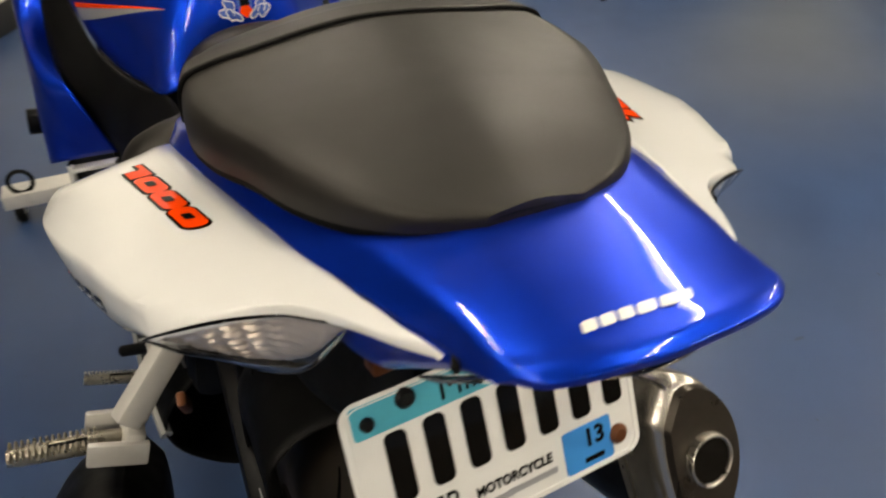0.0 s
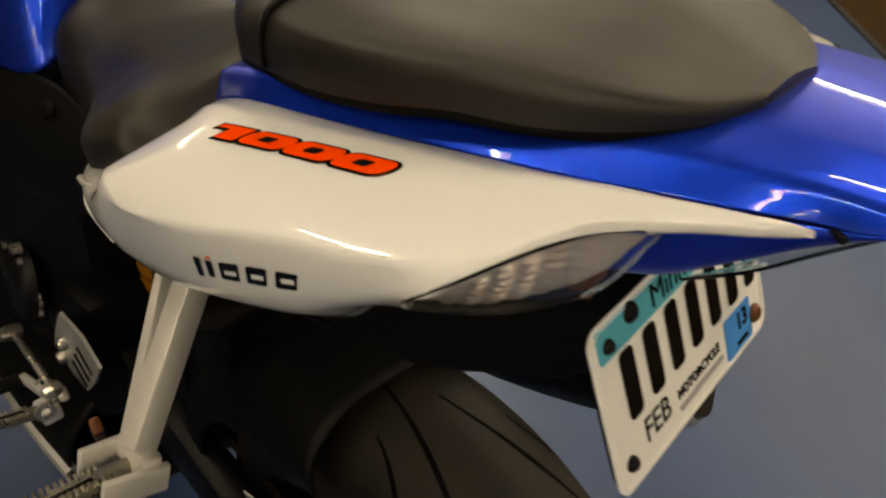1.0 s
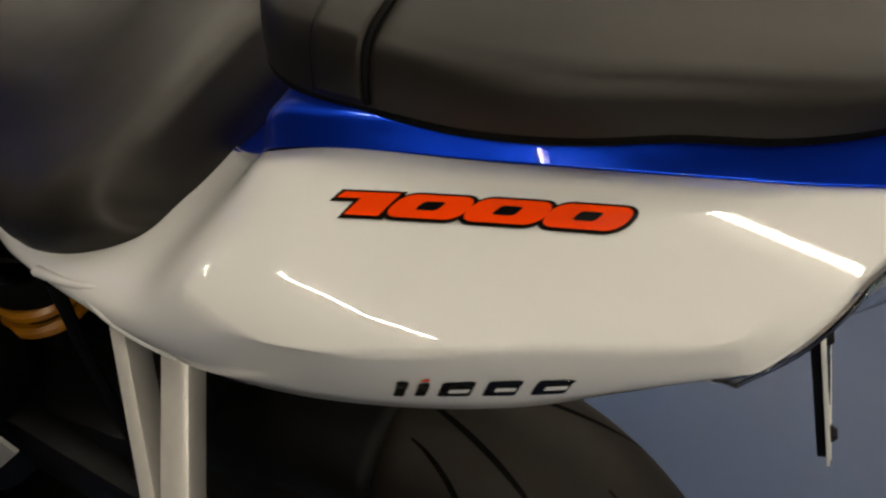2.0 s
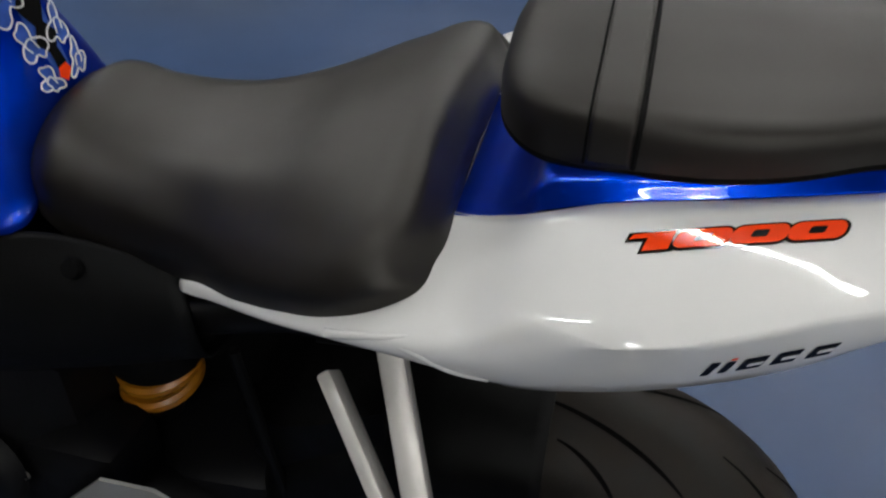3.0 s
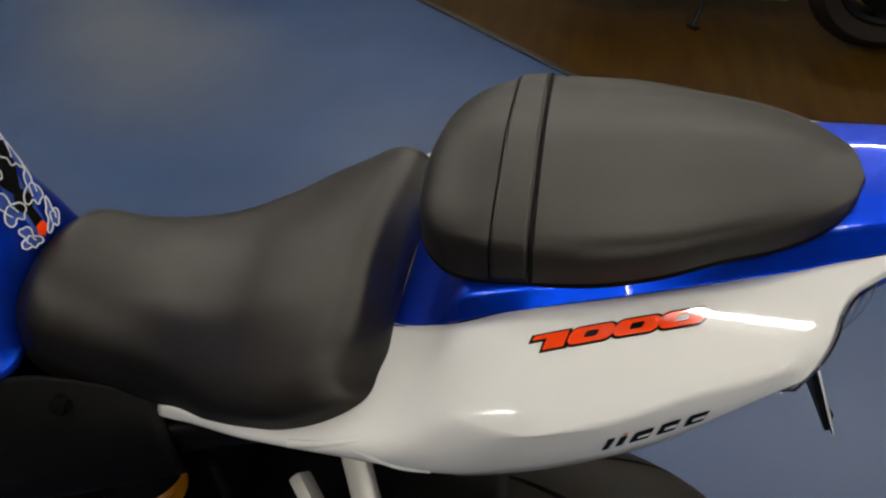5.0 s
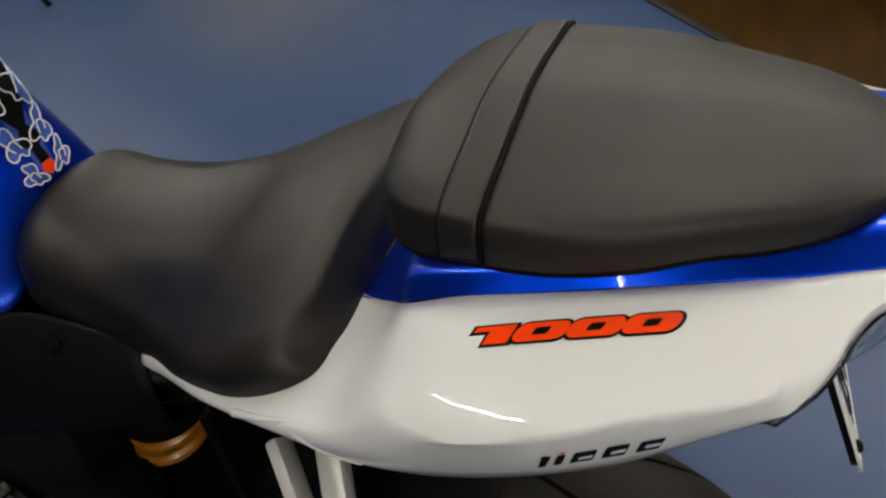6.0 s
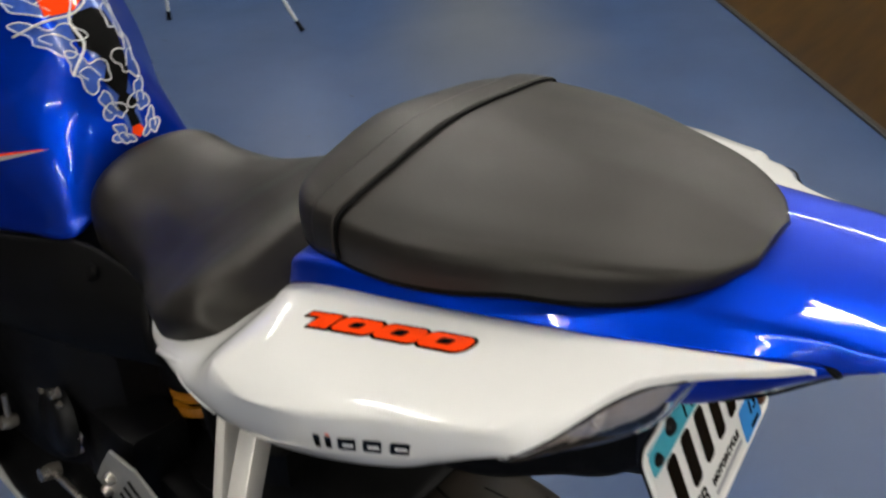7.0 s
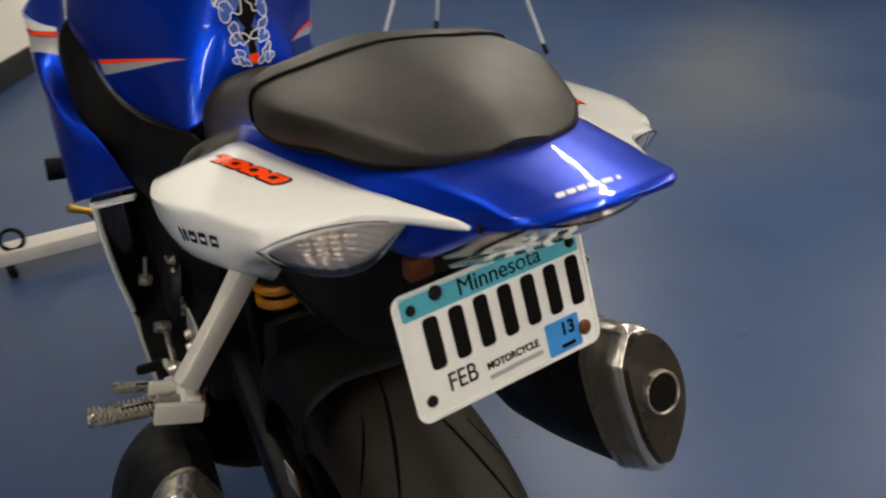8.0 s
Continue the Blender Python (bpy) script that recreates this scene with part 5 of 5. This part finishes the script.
both("belly_edge", lambda: sweep(spline([(-0.228, 0.47, 0.268), (-0.238, 0.54, 0.296), (-0.242, 0.64, 0.318), (-0.245, 0.74, 0.340), (-0.247, 0.79, 0.372)], 24), [0.010 - 0.005 * k / 23 for k in range(24)], 8), SILVER, "silver edge of the belly fairing")
both("engine_case", lambda: box(0.10, 0.16, 0.20, 0.03, pose(-0.115, 0.53, 0.42, 0, 8, 0)), DARK, "black gearbox casing")
both("case_cover", lambda: lathe([(0, 0.022), (0.040, 0.020), (0.052, 0.012), (0.056, 0.0)], 32, aim((-0.168, 0.60, 0.50), (-1, 0.1, 0.25))), DARK, "round black engine cover")
for k in range(6):
    a = math.pi * k / 3
    both("cover_screw", lambda a=a: lathe([(0, 0.006), (0.005, 0.006), (0.006, 0.0)], 10, aim((-0.170, 0.60 + 0.050 * math.cos(a), 0.50 + 0.050 * math.sin(a)), (-1, 0, 0.2))), STEEL)
both("peg_spring", lambda: sweep([(-0.212 + 0.009 * math.cos(1.2 * k), 0.448 + 0.004 * k, 0.412 + 0.009 * math.sin(1.2 * k)) for k in range(26)][:14], 0.0022, 6), STEEL, "small steel return spring")
both("linkage_ball", lambda: lathe([(0, 0.013), (0.008, 0.010), (0.012, 0.0), (0.008, -0.010), (0, -0.013)], 16, aim((-0.214, 0.446, 0.440), (-1, 0, 0))), STEEL, "steel linkage ball joint")
both("linkage_arm", lambda: bar((-0.205, 0.440, 0.430), (-0.200, 0.500, 0.380), 0.012, 0.020, bevel=0.004), STEEL)
both("heel_bolt", lambda: lathe([(0, 0.010), (0.007, 0.010), (0.009, 0.006), (0.009, 0.0)], 16, aim((-0.176, 0.470, 0.478), (-1, 0, 0))), STEEL)
both("heel_bolt", lambda: lathe([(0, 0.010), (0.007, 0.010), (0.009, 0.006), (0.009, 0.0)], 16, aim((-0.176, 0.505, 0.430), (-1, 0, 0))), STEEL)
both("brown_link", lambda: bar((-0.190, 0.400, 0.395), (-0.185, 0.440, 0.340), 0.014, 0.022, bevel=0.004), BRONZE, "brown linkage arm")
both("peg_washer", lambda: lathe([(0.006, -0.003), (0.013, -0.003), (0.013, 0.003), (0.006, 0.003)], 20, aim((-0.228, 0.462, 0.398), (0, -1, 0.1)), True), STEEL)
both("peg_clevis", lambda: box(0.026, 0.034, 0.022, 0.004, pose(-0.222, 0.478, 0.384)), ALLOY)

CAN = [(-0.025, 0.083), (-0.018, 0.0865), (0.006, 0.083), (0.012, 0.079), (0.034, 0.050), (0.044, 0.010), (0.036, -0.045), (0.014, -0.083), (-0.004, -0.102), (-0.012, -0.101), (-0.027, -0.078), (-0.039, -0.028), (-0.0435, 0.036), (-0.0430, 0.046), (-0.0400, 0.053)]


def can_section(s, scale, shift=0.0, wide=1.0):
    """A ring of the muffler, s metres forward of its tip."""
    scale *= 0.88
    c = Vector((0.281 - 0.10 * s, -0.117 + 0.92 * s, 0.588 - 0.40 * s))
    return [c + Vector((x * scale * wide + shift, 0.40 * z * scale, 0.92 * z * scale)) for x, z in CAN]


def loft_can(stations, caps=True):
    return loft([can_section(*s) for s in stations], 4 * len(stations), 96, closed=True, caps=caps)


for mir in (False, True):
    turn = flipx if mir else (lambda b: b)
    can = part("silencer", turn(loft_can([(0.056, 1.17, -0.008), (0.18, 1.25, 0.012, 1.25), (0.27, 1.2, 0.018, 1.3), (0.34, 1.0, 0.012, 1.2), (0.385, 0.5, 0.0, 1.2)])), DARK, bike, "black exhaust silencer with a steel end cap")
    part("end_cap", turn(loft_can([(0.006, 1.03, -0.002), (0.010, 1.10, -0.004), (0.035, 1.16, -0.007), (0.060, 1.19, -0.009)])), CAP_STEEL, can, "brushed steel end cap")
    part("end_face", turn(loft_can([(-0.001, 0.98), (0.008, 1.03, -0.002)])), SMOKED, can, "smoky steel end face")
    d = Vector((0.10, -0.92, 0.40)).normalized()
    c = Vector((0.281, -0.117, 0.588))
    part("outlet", turn(lathe([(0.0235, -0.002), (0.0235, 0.0035), (0.0250, 0.0045), (0.0265, 0.0035), (0.0275, -0.004)], 40, aim(c + d * 0.004, d))), STEEL, can, "steel outlet pipe")
    part("bore", turn(lathe([(0, 0.0), (0.0238, 0.0), (0.0238, 0.0020), (0, 0.0020)], 32, aim(c + d * 0.0032, d))), BORE, can, "dark sooty bore")
    part("rivet_band", turn(loft_can([(0.054, 1.195, -0.0095), (0.064, 1.20, -0.010)], False)), STEEL, can)

# ================= front wheel trolley =================
stand = thing("wheel_stand", (-0.3, 1.83, 0), "grey steel wheel stand on small casters beside the motorcycle", "wheel stand")
part("beam", bar((-0.575, 1.825, 0.075), (0.22, 1.840, 0.075), 0.085, 0.045, bevel=0.005), ALLOY, stand, "flat grey steel beam")
for cx in (-0.540, 0.18):
    cw = part("caster", lathe([(0.012, -0.012), (0.030, -0.012), (0.033, -0.008), (0.033, 0.008), (0.030, 0.012), (0.012, 0.012)], 28, Matrix.Translation((cx, 1.812, 0.033)) @ Matrix.Rotation(radians(90), 4, "Y"), True), BLACK, stand, "black caster wheel")
    part("caster_hub", lathe([(0, -0.013), (0.012, -0.013), (0.012, 0.013), (0, 0.013)], 16, Matrix.Translation((cx, 1.812, 0.033)) @ Matrix.Rotation(radians(90), 4, "Y")), ALLOY, cw)
ringpts = [Vector((-0.513 + 0.032 * math.cos(2 * math.pi * k / 28), 1.80, 0.128 + 0.034 * math.sin(2 * math.pi * k / 28))) for k in range(29)]
part("pull_ring", sweep(ringpts, 0.0065, 8, caps=False), BLACK, stand, "black ring on the stand end")
part("adjuster", sweep([(-0.330, 1.55, 0.292), (-0.275, 1.56, 0.262)], [0.012, 0.010], 14), GOLD, stand, "gold anodised adjuster")
part("adjuster_post", bar((-0.275, 1.56, 0.262), (-0.24, 1.82, 0.09), 0.02, 0.02), DARK, stand)

# ================= display easel beyond the seat =================
easel = thing("display_easel", (1.75, 3.15, 0), "thin white metal display easel with black feet", "easel")
apex = Vector((1.80, 3.25, 1.30))
for foot in ((2.184, 2.905, 0.0), (1.345, 3.335, 0.0), (1.95, 3.80, 0.0)):
    f = Vector(foot)
    leg = part("leg", sweep([f + (apex - f) * 0.03, apex], 0.009, 10), HOUSING, easel, "thin white metal leg")
    part("foot", sweep([f + Vector((0, 0, 0.004)), f + (apex - f) * 0.045], [0.014, 0.011], 12), BLACK, leg, "black rubber foot")
part("head", box(0.06, 0.05, 0.06, 0.008, Matrix.Translation(apex)), HOUSING, easel)

# ================= second motorcycle on the wood floor =================
other = thing("parked_motorcycle", (2.9, -1.2, 0.004), "dark motorcycle with green trim parked on the wood floor", "motorcycle")
om = Matrix.Translation((2.52, -1.13, 0.314)) @ Matrix.Rotation(radians(78), 4, "Y") @ Matrix.Rotation(radians(6), 4, "X")
ow = part("wheel", lathe([(0.195, -0.05), (0.205, -0.045), (0.18, -0.03), (0.18, 0.03), (0.205, 0.045), (0.195, 0.05)], 48, om, True), DARK, other, "black wheel")
part("tyre", lathe([(0.20, -0.055), (0.25, -0.075), (0.285, -0.06), (0.308, -0.03), (0.312, 0), (0.308, 0.03), (0.285, 0.06), (0.25, 0.075), (0.20, 0.055)], 64, om, True), RUBBER, ow, "black tyre")
part("brake_disc", lathe([(0.09, -0.062), (0.14, -0.062), (0.14, -0.056), (0.09, -0.056)], 48, om, True), DARK, ow, "dark brake disc")
part("hub", lathe([(0, -0.07), (0.05, -0.07), (0.06, 0), (0.05, 0.07), (0, 0.07)], 24, om), DARK, ow)
for k in range(5):
    a = 2 * math.pi * k / 5
    part("spoke", bar(om @ Vector((0.05 * math.cos(a), 0.05 * math.sin(a), 0)), om @ Vector((0.19 * math.cos(a + 0.2), 0.19 * math.sin(a + 0.2), 0)), 0.03, 0.02), DARK, ow)
part("lower_fairing", loft([[Vector((x, y, z)) for x, z in ((2.90, zb), (2.86, zb + 0.06), (2.88, zt), (3.02, zt + 0.02), (3.16, zt), (3.18, zb + 0.06), (3.14, zb), (3.02, zb - 0.01))]
                            for y, zb, zt in ((-0.80, 0.20, 0.34), (-0.62, 0.15, 0.50), (-0.30, 0.14, 0.60), (0.10, 0.18, 0.62))], 20, 24, closed=True, caps=True), DARK, other, "black lower fairing")
# simple unseen upper body, added so that it shades the wood floor
part("body", loft([[Vector((x, y, z)) for x, z in ((2.84, zb), (2.78, (zb + zt) / 2), (2.86, zt), (3.02, zt + 0.03), (3.18, zt), (3.26, (zb + zt) / 2), (3.20, zb), (3.02, zb - 0.02))]
                   for y, zb, zt in ((-1.60, 0.86, 0.92), (-1.30, 0.74, 0.92), (-0.95, 0.60, 0.90), (-0.55, 0.55, 1.00), (-0.10, 0.55, 1.05), (0.25, 0.62, 0.98))], 30, 24, closed=True, caps=True), DARK, other, "unseen black bodywork added to shade the wood floor")
part("trim_piece", bar((2.90, -0.86, 0.10), (2.86, -0.70, 0.125), 0.02, 0.07, bevel=0.006), GREEN, other, "bright green trim")
part("trim_post", bar((2.92, -0.80, 0.13), (2.98, -0.72, 0.30), 0.03, 0.05, bevel=0.006), DARK, other)
part("kickstand", sweep([(2.755, -0.470, 0.012), (2.80, -0.50, 0.10), (2.90, -0.56, 0.26)], [0.011, 0.008, 0.010], 10), DARK, other, "dark side stand")
part("kickstand_foot", box(0.06, 0.03, 0.010, 0.003, pose(2.752, -0.468, 0.0095, 0, 0, 30)), DARK, other)
part("swingarm", bar((2.52, -1.13, 0.314), (2.98, -0.70, 0.34), 0.06, 0.08, bevel=0.01), DARK, other)


# ================= specks and scuffs on the painted floor =================
random.seed(11)
specks = bmesh.new()
for k in range(60):
    px, py = random.uniform(-0.6, 2.0), random.uniform(-2.2, 3.6)
    if 0.683 * px - 0.730 * py > 1.45:
        continue
    rr, st = random.uniform(0.0015, 0.0045), random.choice((1, 1, 1, 4, 7))
    an = random.uniform(0, math.pi)
    ring = [specks.verts.new((px + rr * st * math.cos(a) * math.cos(an) - rr * math.sin(a) * math.sin(an), py + rr * st * math.cos(a) * math.sin(an) + rr * math.sin(a) * math.cos(an), 0.0006)) for a in [2 * math.pi * q / 8 for q in range(8)]]
    specks.faces.new(ring)
tagged(linked("floor_specks", specks, SKIRTING, smooth=False), "scattered dark specks and scuffs on the blue floor", "scuffs", kind="stuff")

# the machine leans a little to its left: the far side of the tail stands slightly higher
done = set()
for ob in bike.children_recursive:
    me = ob.data
    if me is None or me.name in done or ob.name.split(".")[0] in ("tyre", "rear_wheel", "hub", "spoke", "tread_groove", "hugger"):
        continue
    done.add(me.name)
    level = ob.name.split(".")[0] in ("pillion_seat", "seat_strap", "seam_cord", "seat_base")
    for v in me.vertices:
        k = min(1.0, max(0.0, (v.co.z - 0.70) / 0.15))
        if level:  # the seat's far rear shoulder sits lower
            v.co.x += 0.085 * max(0.0, v.co.x) * min(1.0, max(0.0, (v.co.y + 0.17) / 0.09))
            k *= 1.0 - 1.35 * min(1.0, max(0.0, (-v.co.y) / 0.14)) * min(1.0, max(0.0, v.co.x / 0.10))
        v.co.z += 0.034 * k * max(0.0, v.co.x + 0.10)
        v.co.x += 0.06 * k * max(0.0, v.co.x - 0.08)
        if v.co.z > 0.93 and not level:
            v.co.x += 0.015 * min(1.0, max(0.0, v.co.x / 0.05)) * (1.0 - 0.85 * min(1.0, max(0.0, (v.co.x - 0.07) / 0.08))) * min(1.0, max(0.0, (-0.10 - v.co.y) / 0.10))
